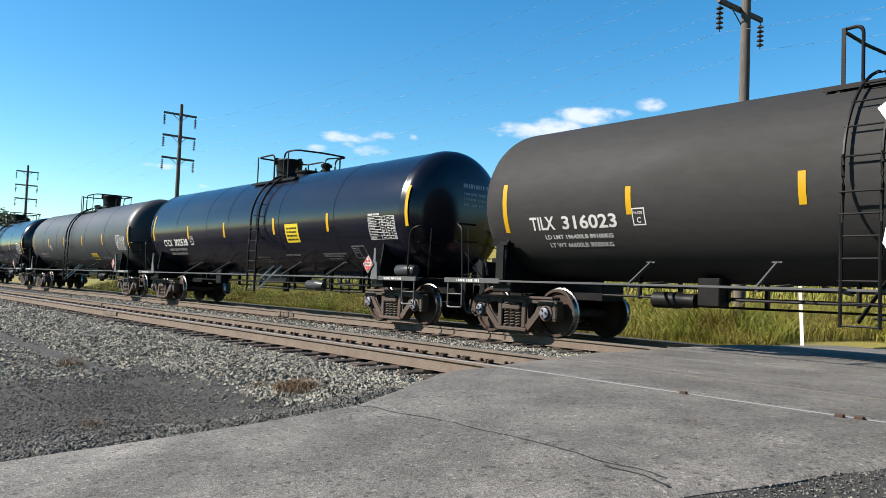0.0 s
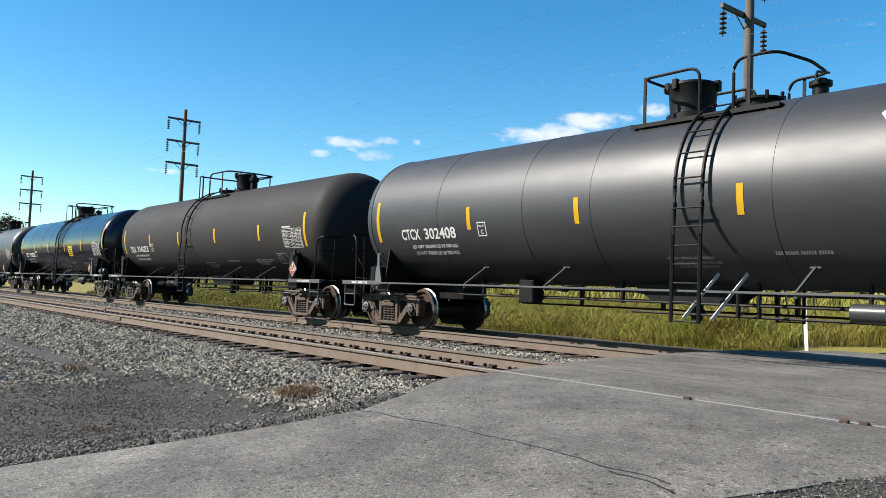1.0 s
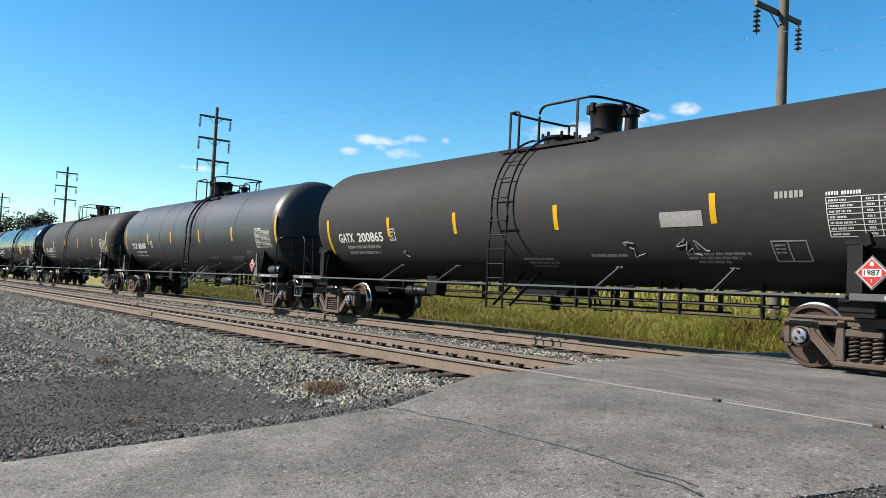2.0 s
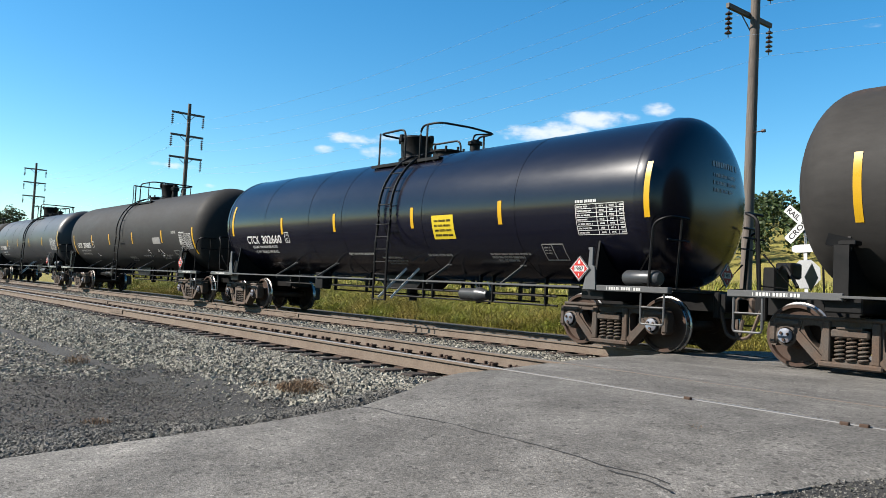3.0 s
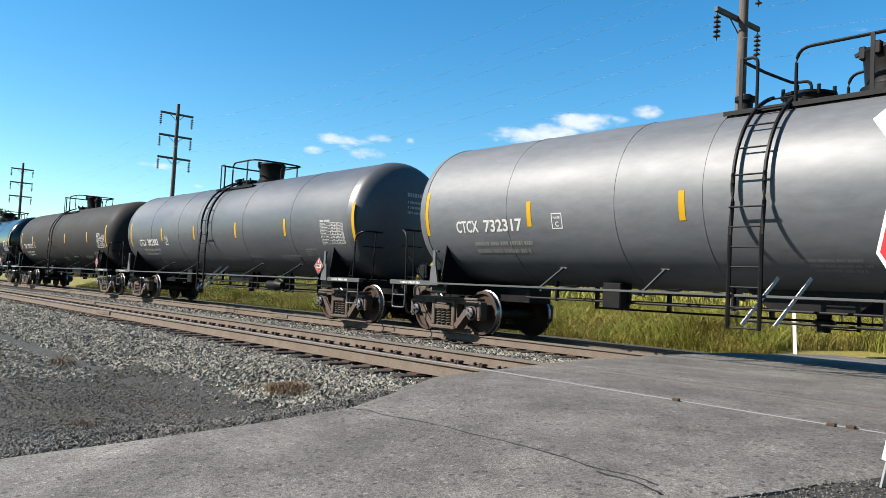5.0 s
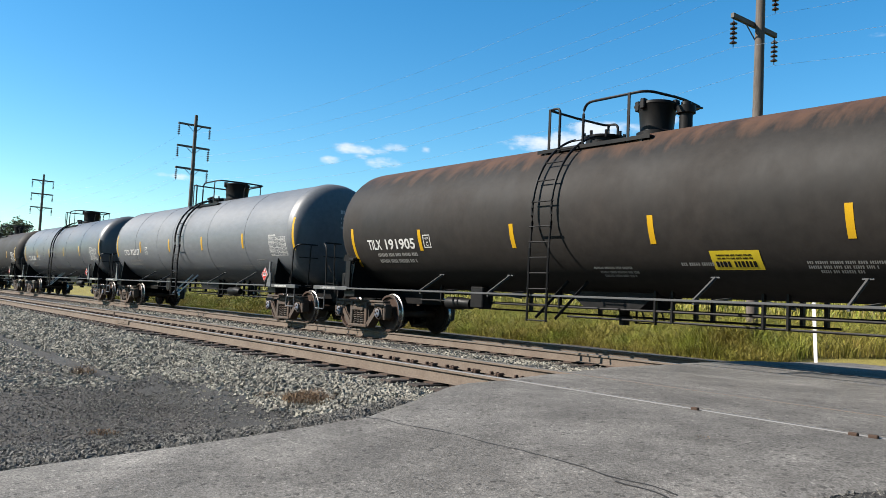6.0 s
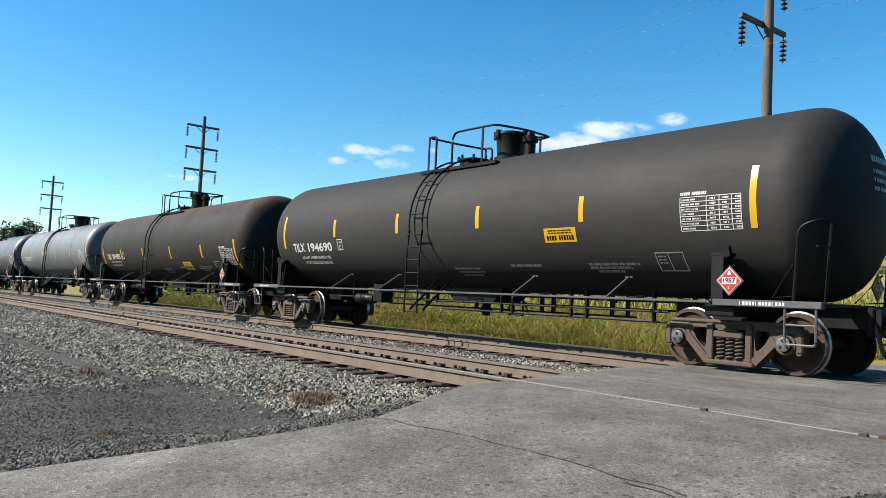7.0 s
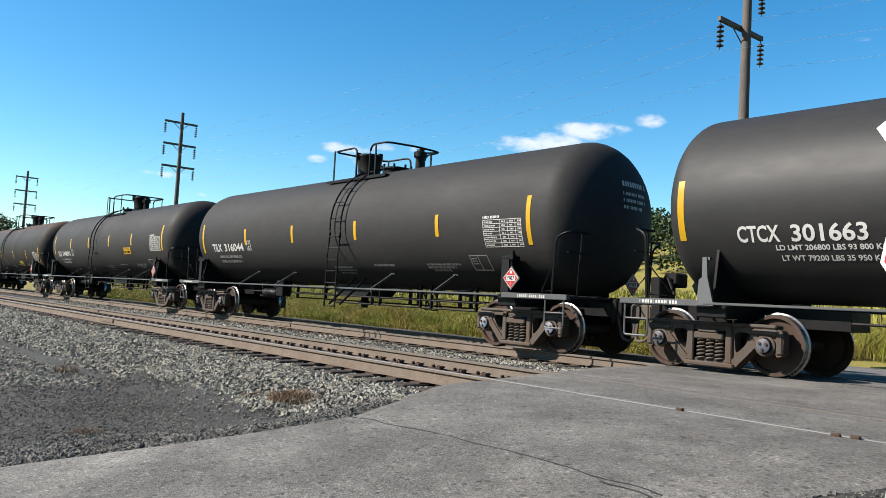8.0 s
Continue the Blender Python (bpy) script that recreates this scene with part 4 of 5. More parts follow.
# each car's own layout: six stripes along it, the lift of the short and of the long stripes, where the number begins and ends, its lift, the framed letter
ROUND_MARKS = ((-7.05, -4.15, -1.25, 1.88, 5.05, 7.75), 0.0, 0.0, (-6.42, -4.43), 0.01, -4.10)
FLAT_MARKS = ((-7.28, -4.08, -1.2, 1.92, 4.98, 8.36), -0.02, 0.02, (-6.40, -4.53), 0.03, -3.83)
MARKS = {-1: ((-7.35, -4.1, -1.2, 2.1, 5.0, 8.36), 0.0, 0.24, (-6.42, -4.25), 0.0, -4.0),
         2: ((-6.95, -4.0, -1.40, 1.65, 5.0, 8.0), -0.10, -0.30, (-6.43, -4.30), 0.0, -4.0),
         3: ((-7.26, -4.06, -1.25, 2.05, 4.9, 8.36), 0.01, 0.24, (-6.35, -4.19), -0.03, -3.97),
         4: ((-6.95, -4.45, -1.10, 1.78, 5.35, 7.98), 0.05, 0.05, (-6.39, -4.50), 0.08, -4.24),
         6: ((-7.50, -4.5, -1.25, 1.88, 5.15, 8.45), -0.03, 0.08, (-6.56, -4.70), 0.10, -3.95),
         7: ((-7.05, -4.31, -1.35, 1.90, 5.05, 7.92), -0.25, -0.38, (-6.41, -4.52), 0.0, -4.19),
         8: ((-6.98, -4.15, -1.30, 1.58, 4.41, 7.72), 0.18, 0.16, (-6.48, -4.36), 0.03, -4.06),
         9: ((-7.12, -4.05, -1.22, 1.87, 5.01, 7.70), 0.02, 0.02, (-6.42, -4.25), 0.04, -4.0),
         10: ((-7.58, -4.3, -1.2, 1.92, 4.98, 8.36), 0.0, 0.02, (-6.67, -4.85), -0.04, -4.0)}
LABELS = {TANK_GREY: "matt charcoal railway tank car with yellow stripes", TANK_BLUE: "glossy blue-black railway tank car with yellow stripes",
          TANK_SILVER: "dusty grey shining railway tank car with seams", TANK_PALE: "dusty pale grey railway tank car with seams",
          TANK_DARK_GLOSS: "glossy dark grey tank car with yellow stripes", TANK_SATIN: "satin charcoal railway tank car with yellow stripes",
          TANK_RUSTY: "charcoal tank car with rust along its crown", TANK_BROWN: "rust-stained brown-black railway tank car"}
LOADS = {"302408": ("LD LMT 206200 LB 93 500 KG", "LT WT 79800 LB 36 200 KG"), "316023": ("LD LMT 196400LB 89100KG", "LT WT 66600LB 30200KG"), "194690": ("LD LMT 196500 LB 89150 KG", "LT WT 66500 LB 30150 KG"),
         "302660": ("LD LMT 206900LB 938 00 KG", "LT WT 79100LB 359 00 KG"), "301663": ("LD LMT 206800 LBS 93 800 KGS", "LT WT 79200 LBS 35 950 KGS"),
         "193121": ("LD LMT 197800 LB 89700 KG", "LT WT 65200 LB 29600 KG")}
SHIFT = {10: -0.15, 0: 0.08, -1: 0.12, 5: -0.12, 9: -0.1, 8: -0.09}
cars = []
templates = {}


def car_x(i, t):
    return -13.84 + CAR * (i - 8) - SPEED * (t - 7.0) + SHIFT.get(i, 0.0)


def dress(car, i, kind, marks, number, extra):
    """The stripes, tables and marks that only this car carries."""
    stripes, lift_short, lift_long, (m0, m1), lift_mark, framed = MARKS.get(i, ROUND_MARKS if kind == "round" else FLAT_MARKS)
    for side in (-1, 1):
        for n, x in enumerate(stripes):
            long = n in (0, 5)
            if side == 1 and long:
                continue
            bm = bmesh.new()
            tank_patch(bm, x - 0.055, x + 0.055, lift_long + 1.97 if long else lift_short + 2.19, lift_long + 2.89 if long else lift_short + 2.65, 10, side=side)
            part("reflective_stripe", bm, [YELLOW], car)
    # data table beside the last stripe
    bm = bmesh.new()
    z0, z1 = 1.95 + lift_short, 2.47 + lift_short
    x1 = stripes[5] - (0.19 if kind == "round" else 0.46)
    x0 = x1 - 1.05
    for z in [z0 + (z1 - z0) * j / 7 for j in range(8)]:
        tank_patch(bm, x0, x1, z - 0.005, z + 0.005, 1)
    for x in (x0, x0 + 0.47, x0 + 0.69, x0 + 0.90, x1):
        tank_patch(bm, x - 0.006, x + 0.006, z0, z1, 8)
    for j in range(7):
        z = z0 + (z1 - z0) * (j + 0.28) / 7
        tank_bars(bm, x0 + 0.03, x0 + 0.28 + 0.05 * (j % 3), z, 0.026, j)
        for q, x in enumerate((x0 + 0.50, x0 + 0.72, x0 + 0.93)):
            tank_bars(bm, x + 0.03, x + 0.13, z, 0.028, 10 + j * 3 + q)
    tank_bars(bm, x0, x0 + 0.5, z1 + 0.03, 0.05, 77)
    tagged(part("data_panel", bm, [WHITE], car, "white stencilled data table"), kind="stuff")
    # framed letter after the number
    bm = bmesh.new()
    gz = lift_mark
    for a, b, c, d in ((framed, framed + 0.25, 2.00, 2.02), (framed, framed + 0.25, 2.26, 2.28), (framed, framed + 0.02, 2.00, 2.28), (framed + 0.23, framed + 0.25, 2.00, 2.28)):
        tank_patch(bm, a, b, c + gz, d + gz, 2)
    tank_writing(bm, "C", framed + 0.085, 2.04 + gz, 0.09)
    tank_writing(bm, "PLATE", framed + 0.045, 2.18 + gz, 0.04, 0.16)
    part("framed_letter", bm, [WHITE], car)
    if marks:
        whole = m1 - m0
        share = 0.30 if marks == "TILX" else 0.35
        bm = bmesh.new()
        tank_writing(bm, marks, m0, 1.985 + lift_mark, 0.235, whole * share)
        part("reporting_mark", bm, [WHITE], car)
        bm = bmesh.new()
        tank_writing(bm, number, m0 + whole * (share + 0.09), 1.985 + lift_mark, 0.235, whole * (0.91 - share))
        part("car_number", bm, [WHITE], car)
    for k, z in enumerate((1.83, 1.69)):
        bm = bmesh.new()
        known = LOADS.get(number)
        if known:
            tank_writing(bm, known[k], -6.12 + 0.05 * k, z, 0.075, 1.55 - 0.1 * k)
            tagged(part("load_stencil", bm, [WHITE], car), kind="stuff")
        else:
            tank_bars(bm, -6.1, -4.5 - 0.1 * k, z, 0.075, 5 + k)
            tagged(part("load_stencil", bm, [DIM_WHITE], car), kind="stuff")
    if number == "302660":
        bm = bmesh.new()
        tank_writing(bm, "VENT TANK WHEN UNLOADING", -0.95, 1.63, 0.055, 1.15)
        part("warning_stencil", bm, [WHITE], car)
    if extra == "square":
        bm = bmesh.new()
        tank_patch(bm, 2.76, 3.48, 1.95, 2.45, 6, 0.007)
        panel = part("warning_panel", bm, [LABEL_YELLOW], car, "plain yellow square film")
        bm = bmesh.new()
        for k in range(4):
            tank_bars(bm, 2.84, 3.40, 2.01 + k * 0.1, 0.045, k, lift=0.010)
        tagged(part("small_print", bm, [BLACK], panel), kind="stuff")
    if extra in ("label", "orange"):
        bm = bmesh.new()
        tank_patch(bm, 3.47 if extra == "orange" else 2.87, 4.26 if extra == "orange" else 3.69, 2.03 if extra == "orange" else 1.54, 2.29 if extra == "orange" else 1.82, 5, 0.007)
        panel = part("contact_label", bm, [YELLOW if extra == "orange" else LABEL_YELLOW], car, "yellow label with dark bars of print")
        bm = bmesh.new()
        z, xl = (2.03, 3.47) if extra == "orange" else (1.54, 2.87)
        tank_bars(bm, xl + 0.06, xl + 0.74, z + 0.04, 0.085, 3, lift=0.010)
        tank_bars(bm, xl + 0.1, xl + 0.7, z + 0.155, 0.025, 4, lift=0.010)
        tank_bars(bm, xl + 0.1, xl + 0.7, z + 0.20, 0.025, 5, lift=0.010)
        tagged(part("print", bm, [BLACK], panel), kind="stuff")
    if extra == "chalk":
        bm = bmesh.new()
        tank_patch(bm, 4.0, 4.8, 2.06, 2.30, 4, 0.007)
        tank_bars(bm, 6.02, 6.54, 2.40, 0.10, 9)
        rnd = random.Random(5)
        for cx, cz in ((4.3, 1.75), (4.5, 1.72), (4.7, 1.78), (3.2, 1.72), (3.4, 1.7), (-3.6, 1.75)):
            pts = [on_tank(cx + rnd.uniform(-0.16, 0.16), cz + rnd.uniform(-0.13, 0.13), 0.01) for _ in range(5)]
            tube(bm, rounded(pts, 0.1, 2), 0.012, 4)
        tagged(part("chalk_marks", bm, [DIM_WHITE], car), kind="stuff")
    if extra == "drips":
        bm = bmesh.new()
        rnd = random.Random(8)
        for _ in range(14):
            x, z = rnd.uniform(0.6, 3.6), rnd.uniform(1.45, 1.9)
            tube(bm, [on_tank(x, z, 0.004), on_tank(x + rnd.uniform(-0.03, 0.05), z - rnd.uniform(0.06, 0.16), 0.004)], 0.009, 4)
        tagged(part("paint_runs", bm, [DIM_WHITE], car), kind="stuff")


for i, shape_, paint, marks, number, extra in TRAIN:
    kind = "round" if shape_ == "r" else "flat"
    dome_left = i in (-4, -3, -1, 1, 3, 9)
    ladder_x = {2: 0.20, 9: 1.15}.get(i, -0.42 if kind == "round" else 1.13 if dome_left else -0.10)
    plain = i == 10
    key = (kind, ladder_x, plain)
    if key not in templates:
        templates[key] = build_car(kind, TANK_GREY, ladder_x, dome_left, plain)
        fresh = templates[key]
    else:
        fresh = copy_thing(templates[key], Matrix.Identity(4))
    cars.append((i, fresh, kind, paint, marks, number, extra))
for i, c, kind, paint, marks, number, extra in cars:
    for o in c.children:
        if o.name.split(".")[0] in ("tank", "jacket_band"):
            o.material_slots[0].link = "OBJECT"
            o.material_slots[0].material = paint
for i, c, kind, paint, marks, number, extra in cars:
    dress(c, i, kind, marks, number, extra)
    tagged(c, LABELS[paint] + " on the far track", "tank car", "cars of the train")
    c.matrix_basis = pose(car_x(i, 0.0), TRACK_Y, 0)

# ---- the place ----
N1, F1, GAUGE = 6.42, 11.35, 1.505
RAILS = [N1, N1 + GAUGE, F1, F1 + GAUGE]


def mix01(a, b, t):
    t = max(0.0, min(1.0, t))
    return a + (b - a) * t


def profile(y, pts):
    for (a, za), (b, zb) in zip(pts, pts[1:]):
        if a <= y <= b:
            return za + (zb - za) * (y - a) / (b - a)
    return pts[0][1] if y < pts[0][0] else pts[-1][1]


ROAD_Z = [(-40, -0.62), (0, -0.55), (1.5, -0.40), (3.0, -0.23), (4.2, -0.10), (5.5, -0.006), (14.0, -0.006), (17.5, -0.18), (24, -0.35), (60, -0.4)]
BED_Z = [(3.4, -0.75), (3.9, -0.56), (4.2, -0.48), (5.2, -0.262), (5.6, -0.242), (6.3, -0.232), (6.5, -0.215), (14.0, -0.215), (14.9, -0.50), (15.2, -0.70)]


def earth_z(x, y):
    z = -0.62 + 0.03 * noise.noise(Vector((x * 0.4, y * 0.4, 0)))
    if y > 15.0:
        z += min((y - 15.0) / 5.0, 1.0) * 0.27
    if y > 20.0:
        z += (min(y, 40) - 20.0) * 0.055
    if y > 40:
        z += (y - 40) * 0.045
    return z


def sheet(name, xs, ys, height, mats, mat_of=None, smooth=True):
    bm = bmesh.new()
    grid = [[bm.verts.new((x, y, height(x, y))) for y in ys] for x in xs]
    for i in range(len(xs) - 1):
        for j in range(len(ys) - 1):
            bm.faces.new((grid[i][j], grid[i + 1][j], grid[i + 1][j + 1], grid[i][j + 1]))
    return mesh_object(name, bm, mats, smooth, 60)


def steps(*spans):
    out = []
    for a, b, d in spans:
        n = max(1, int(round((b - a) / d)))
        out += [a + (b - a) * i / n for i in range(n)]
    return out + [spans[-1][1]]


ground = sheet("ground", steps((-1500, -200, 130), (-200, -40, 16), (-40, 10, 1.2), (10, 60, 10), (60, 1200, 120)),
               steps((-300, -20, 40), (-20, -2, 3), (-2, 20, 0.8), (20, 60, 5), (60, 900, 60)), earth_z, [EARTH])
tagged(ground, "dark packed gravel lot giving way to green meadow", "ground", kind="structure")


def road_left(y):
    return profile(y, [(-40, -7.6), (0, -6.6), (1.3, -6.25), (3.0, -5.85), (4.0, -5.75), (5.5, -6.55), (9.4, -7.75), (13.6, -8.3), (18, -9.5), (60, -14)]) + 0.07 * noise.noise(Vector((0, y * 2.3, 3)))


def road_right(y):
    return profile(y, [(-40, -1.2), (0, -2.2), (3.3, -2.55), (3.7, -2.45), (4.1, -2.25), (5.2, -1.85), (5.8, -1.6), (7, 0.5), (14, 1.0), (60, 2)]) + 0.06 * noise.noise(Vector((4, y * 2.7, 3)))


def road_strip(name, y0, y1, drop=0.0):
    ys = steps((y0, y1, 0.25 if y1 < 20 else 2.0))
    bm = bmesh.new()
    n = 24
    grid = []
    for y in ys:
        a, b = road_left(y), road_right(y)
        row = []
        for k in range(n + 1):
            x = a + (b - a) * k / n
            edge = 0.03 if k in (0, n) else 0.0
            row.append(bm.verts.new((x, y, profile(y, ROAD_Z) - drop - edge + 0.008 * noise.noise(Vector((x * 1.2, y * 1.2, 0))) * (1 if y < 5 else 0.4))))
        grid.append(row)
    for a, b in zip(grid, grid[1:]):
        for k in range(n):
            bm.faces.new((a[k], a[k + 1], b[k + 1], b[k]))
    ext = bmesh.ops.extrude_face_region(bm, geom=bm.faces[:])
    vs = [v for v in ext["geom"] if isinstance(v, bmesh.types.BMVert)]
    bmesh.ops.translate(bm, verts=vs, vec=(0, 0, -0.25))
    return mesh_object(name, bm, [ASPHALT], True, 40)


strips = [(-40, N1 - 0.045), (N1 + 0.115, N1 + GAUGE - 0.085), (N1 + GAUGE + 0.07, F1 - 0.045), (F1 + 0.115, F1 + GAUGE - 0.115), (F1 + GAUGE + 0.045, 40)]
for k, (a, b) in enumerate(strips):
    ob = road_strip("road", a, b)
    tagged(ob, "worn grey asphalt of a narrow level crossing", "road", kind="structure")

# pale worn patches and tarred cracks on the road


def ribbon(name, pts, width, mat, lift=0.004, wobble=0.3, seed=1):
    rnd = random.Random(seed)
    bm = bmesh.new()
    path = []
    for a, b in zip(pts, pts[1:]):
        n = max(2, int((Vector(b) - Vector(a)).length / 0.06))
        for i in range(n):
            path.append(Vector(a).lerp(Vector(b), i / n))
    rows = []
    for i, p in enumerate(path):
        d = (path[min(i + 1, len(path) - 1)] - path[max(i - 1, 0)])
        s = Vector((-d.y, d.x)).normalized()
        w = width * rnd.uniform(0.35, 1.0)
        o = s * noise.noise(Vector((p.x * 3, p.y * 3, seed))) * wobble * 0.25
        rows.append([bm.verts.new((q.x, q.y, profile(q.y, ROAD_Z) + lift + 0.008 * noise.noise(Vector((q.x * 1.2, q.y * 1.2, 0))) * (1 if q.y < 5 else 0.4))) for q in (p + o - s * w / 2, p + o + s * w / 2)])
    for a, b in zip(rows, rows[1:]):
        bm.faces.new((a[0], a[1], b[1], b[0]))
    ob = mesh_object(name, bm, [mat])
    return tagged(ob, "dark crack running through the old asphalt", "crack", kind="structure")


ribbon("road_crack", [(-5.9, 3.78), (-5.2, 3.84), (-4.49, 3.86), (-3.9, 3.95), (-3.2, 3.9), (-2.55, 3.80)], 0.014, TAR, seed=2)
ribbon("road_crack", [(-3.0, 3.86), (-2.6, 3.76), (-2.45, 3.72)], 0.022, TAR, seed=6)

# ballast bed under both tracks
bed_left = sheet("ballast_bed", steps((-260, -60, 5), (-60, -12, 0.8), (-12, -5.5, 0.25)), [y for y, _ in BED_Z[:2]] + steps((4.1, 15.2, 0.3)),
                 lambda x, y: min(profile(y, BED_Z) + 0.035 * noise.noise(Vector((x * 1.5, y * 1.5, 0))), -0.19), [GRAVEL_BED])
tagged(bed_left, "grey crushed-stone bed under the tracks", "ballast", kind="structure")
bed_right = sheet("ballast_bed", steps((1.0, 80, 3)), [y for y, _ in BED_Z[:2]] + steps((4.1, 15.2, 0.6)), lambda x, y: profile(y, BED_Z), [GRAVEL_BED])
tagged(bed_right, "grey crushed-stone bed under the tracks", "ballast", kind="structure")


def stones(name, count, area, mat, size, label, seed, bury=0.3):
    """Loose broken stones over the ground; area gives a place or None, and the ground's height there."""
    rnd = np.random.RandomState(seed)
    base = np.array([(1, 0, 0), (-1, 0, 0), (0, 1, 0), (0, -1, 0), (0, 0, 1), (0, 0, -1)], float)
    faces = [(0, 2, 4), (2, 1, 4), (1, 3, 4), (3, 0, 4), (2, 0, 5), (1, 2, 5), (3, 1, 5), (0, 3, 5)]
    vs, fs = [], []
    made = 0
    while made < count:
        got = area(rnd)
        if got is None:
            continue
        x, y, z, k = got
        s = size * k * rnd.uniform(0.5, 1.25)
        v = base * (s * rnd.uniform(0.6, 1.2, (6, 3)) * np.array([1.0, 0.85, 0.65])) + rnd.normal(0, s * 0.28, (6, 3))
        a, b = rnd.uniform(0, 6.28), rnd.uniform(-0.8, 0.8)
        rz = np.array([[math.cos(a), -math.sin(a), 0], [math.sin(a), math.cos(a), 0], [0, 0, 1]])
        rx = np.array([[1, 0, 0], [0, math.cos(b), -math.sin(b)], [0, math.sin(b), math.cos(b)]])
        v = v @ (rz @ rx).T + (x, y, z + s * bury)
        o = len(vs)
        vs += v.tolist()
        fs += [(p + o, q + o, r + o) for p, q, r in faces]
        made += 1
    me = bpy.data.meshes.new(name)
    me.from_pydata(vs, [], fs)
    me.materials.append(mat)
    ob = new(name, me)
    return tagged(ob, label, "gravel", kind="stuff")


def on_bed(rnd):
    # denser towards the crossing; the stones spread wide beyond the packed lot
    x = -6.0 - 36 * rnd.uniform(0, 1) ** 1.6
    u = rnd.uniform()
    y = rnd.uniform(4.0, 6.4) if u < 0.40 else rnd.uniform(-3, 4.0) if u < 0.62 else rnd.uniform(6.4, 11.3) if u < 0.95 else rnd.uniform(11.3, 14.6)
    if y < 4.0:
        x = -11.3 - 28 * rnd.uniform(0, 1) ** 1.5
    if x > road_left(y) - 0.02:
        return None
    edge = -12.0 + 0.5 * noise.noise(Vector((0, y * 0.8, 0)))
    if y < 4.3 + 0.3 * noise.noise(Vector((x * 0.9, 1, 0))) and x > edge and rnd.uniform() > 0.06:
        return None
    if min(abs(y - r) for r in RAILS) < 0.09:
        return None
    z = profile(y, BED_Z) if y > 3.9 else earth_z(x, y)
    return x, y, z - (0.01 if y > 6.3 else 0.0), 1.0 + max(0, (-x - 14) * 0.03)


def side_z(x, y):
    return mix01(profile(y, ROAD_Z) - 0.07, -0.70, (road_left(y) - x - 0.3) / 2.4)


def on_lot(rnd):
    x = -5.6 - 7 * rnd.uniform(0, 1) ** 1.4
    y = rnd.uniform(0.3, 4.7)
    if x > road_left(y) + 0.06:
        return None
    d = noise.noise(Vector((x * 0.7, y * 0.7, 9)))
    near_road = x > road_left(y) - 1.2
    if d < 0.05 and not near_road and rnd.uniform() > 0.45:
        return None
    return x, y, max(earth_z(x, y), profile(y, BED_Z) if y > 3.4 else -1, side_z(x, y)), 1.5 if near_road else 1.0


def on_shoulder(rnd):
    y = rnd.uniform(1.5, 6.1)
    x = rnd.uniform(-3.2, 0.2)
    if x < road_right(y) - 0.10:
        return None
    return x, y, profile(y, ROAD_Z) - 0.035, 0.9


stones("ballast_stones", 118000, on_bed, STONE, 0.029, "loose pale grey crushed stone beside the rails", 1)
stones("lot_gravel", 46000, on_lot, DARK_STONE, 0.0125, "loose dark grey gravel at the edge of the asphalt", 2)
stones("shoulder_gravel", 14000, on_shoulder, DARK_STONE, 0.0115, "dark gravel on the road shoulder", 3)
# fill beside the asphalt, a little lower than it
verge = sheet("verge", steps((-3.6, 6, 0.4)), steps((-8, 5.9, 0.4)), lambda x, y: profile(y, ROAD_Z) - 0.035 - (0.04 if x < road_right(y) - 0.2 else 0), [GRAVEL_BED])
tagged(verge, "gravel shoulder beside the asphalt", "verge", kind="structure")
lotside = sheet("verge", steps((-9.5, -5.2, 0.3)), steps((-8, 4.4, 0.3)),
                side_z, [GRAVEL_BED])
tagged(lotside, "gravel slope beside the asphalt", "verge", kind="structure")

# ---- tracks ----


def rail_mesh(x0, x1):
    bm = bmesh.new()
    prof = [(-0.070, -0.172), (0.070, -0.172), (0.070, -0.160), (0.014, -0.145), (0.009, -0.05), (0.036, -0.036), (0.036, -0.008), (0.028, 0.0),
            (-0.028, 0.0), (-0.036, -0.008), (-0.036, -0.036), (-0.009, -0.05), (-0.014, -0.145), (-0.070, -0.160)]
    a = [bm.verts.new((x0, y, z)) for y, z in prof]
    b = [bm.verts.new((x1, y, z)) for y, z in prof]
    n = len(prof)
    for i in range(n):
        bm.faces.new((a[i], a[(i + 1) % n], b[(i + 1) % n], b[i])).material_index = 1 if i in (6, 7, 8) else 0
    bm.faces.new(a)
    bm.faces.new(b)
    return bm


tie_bm = bmesh.new()
box(tie_bm, -0.115, 0.115, -1.24, 1.24, -0.18, 0.0, 0.012)
tie_master = mesh_object("sleeper", tie_bm, [TIE], False)
plate_bm = bmesh.new()
for y in (-GAUGE / 2, GAUGE / 2):
    box(plate_bm, -0.10, 0.10, y - 0.18, y + 0.18, 0.0, 0.016)
    for s in ((1,) if y < 0 else (-1,)):
        for dx in (-0.06, 0.06):
            box(plate_bm, dx - 0.015, dx + 0.02, y + s * 0.085 - 0.028, y + s * 0.085 + 0.028, 0.016, 0.062, 0.006)
        # rail anchors clipped to the foot
        box(plate_bm, 0.118, 0.165, y + s * 0.09 - 0.06, y + s * 0.09 + 0.06, -0.012, 0.058, 0.012)
fix_master = mesh_object("tie_plate", plate_bm, [PLATE], False)
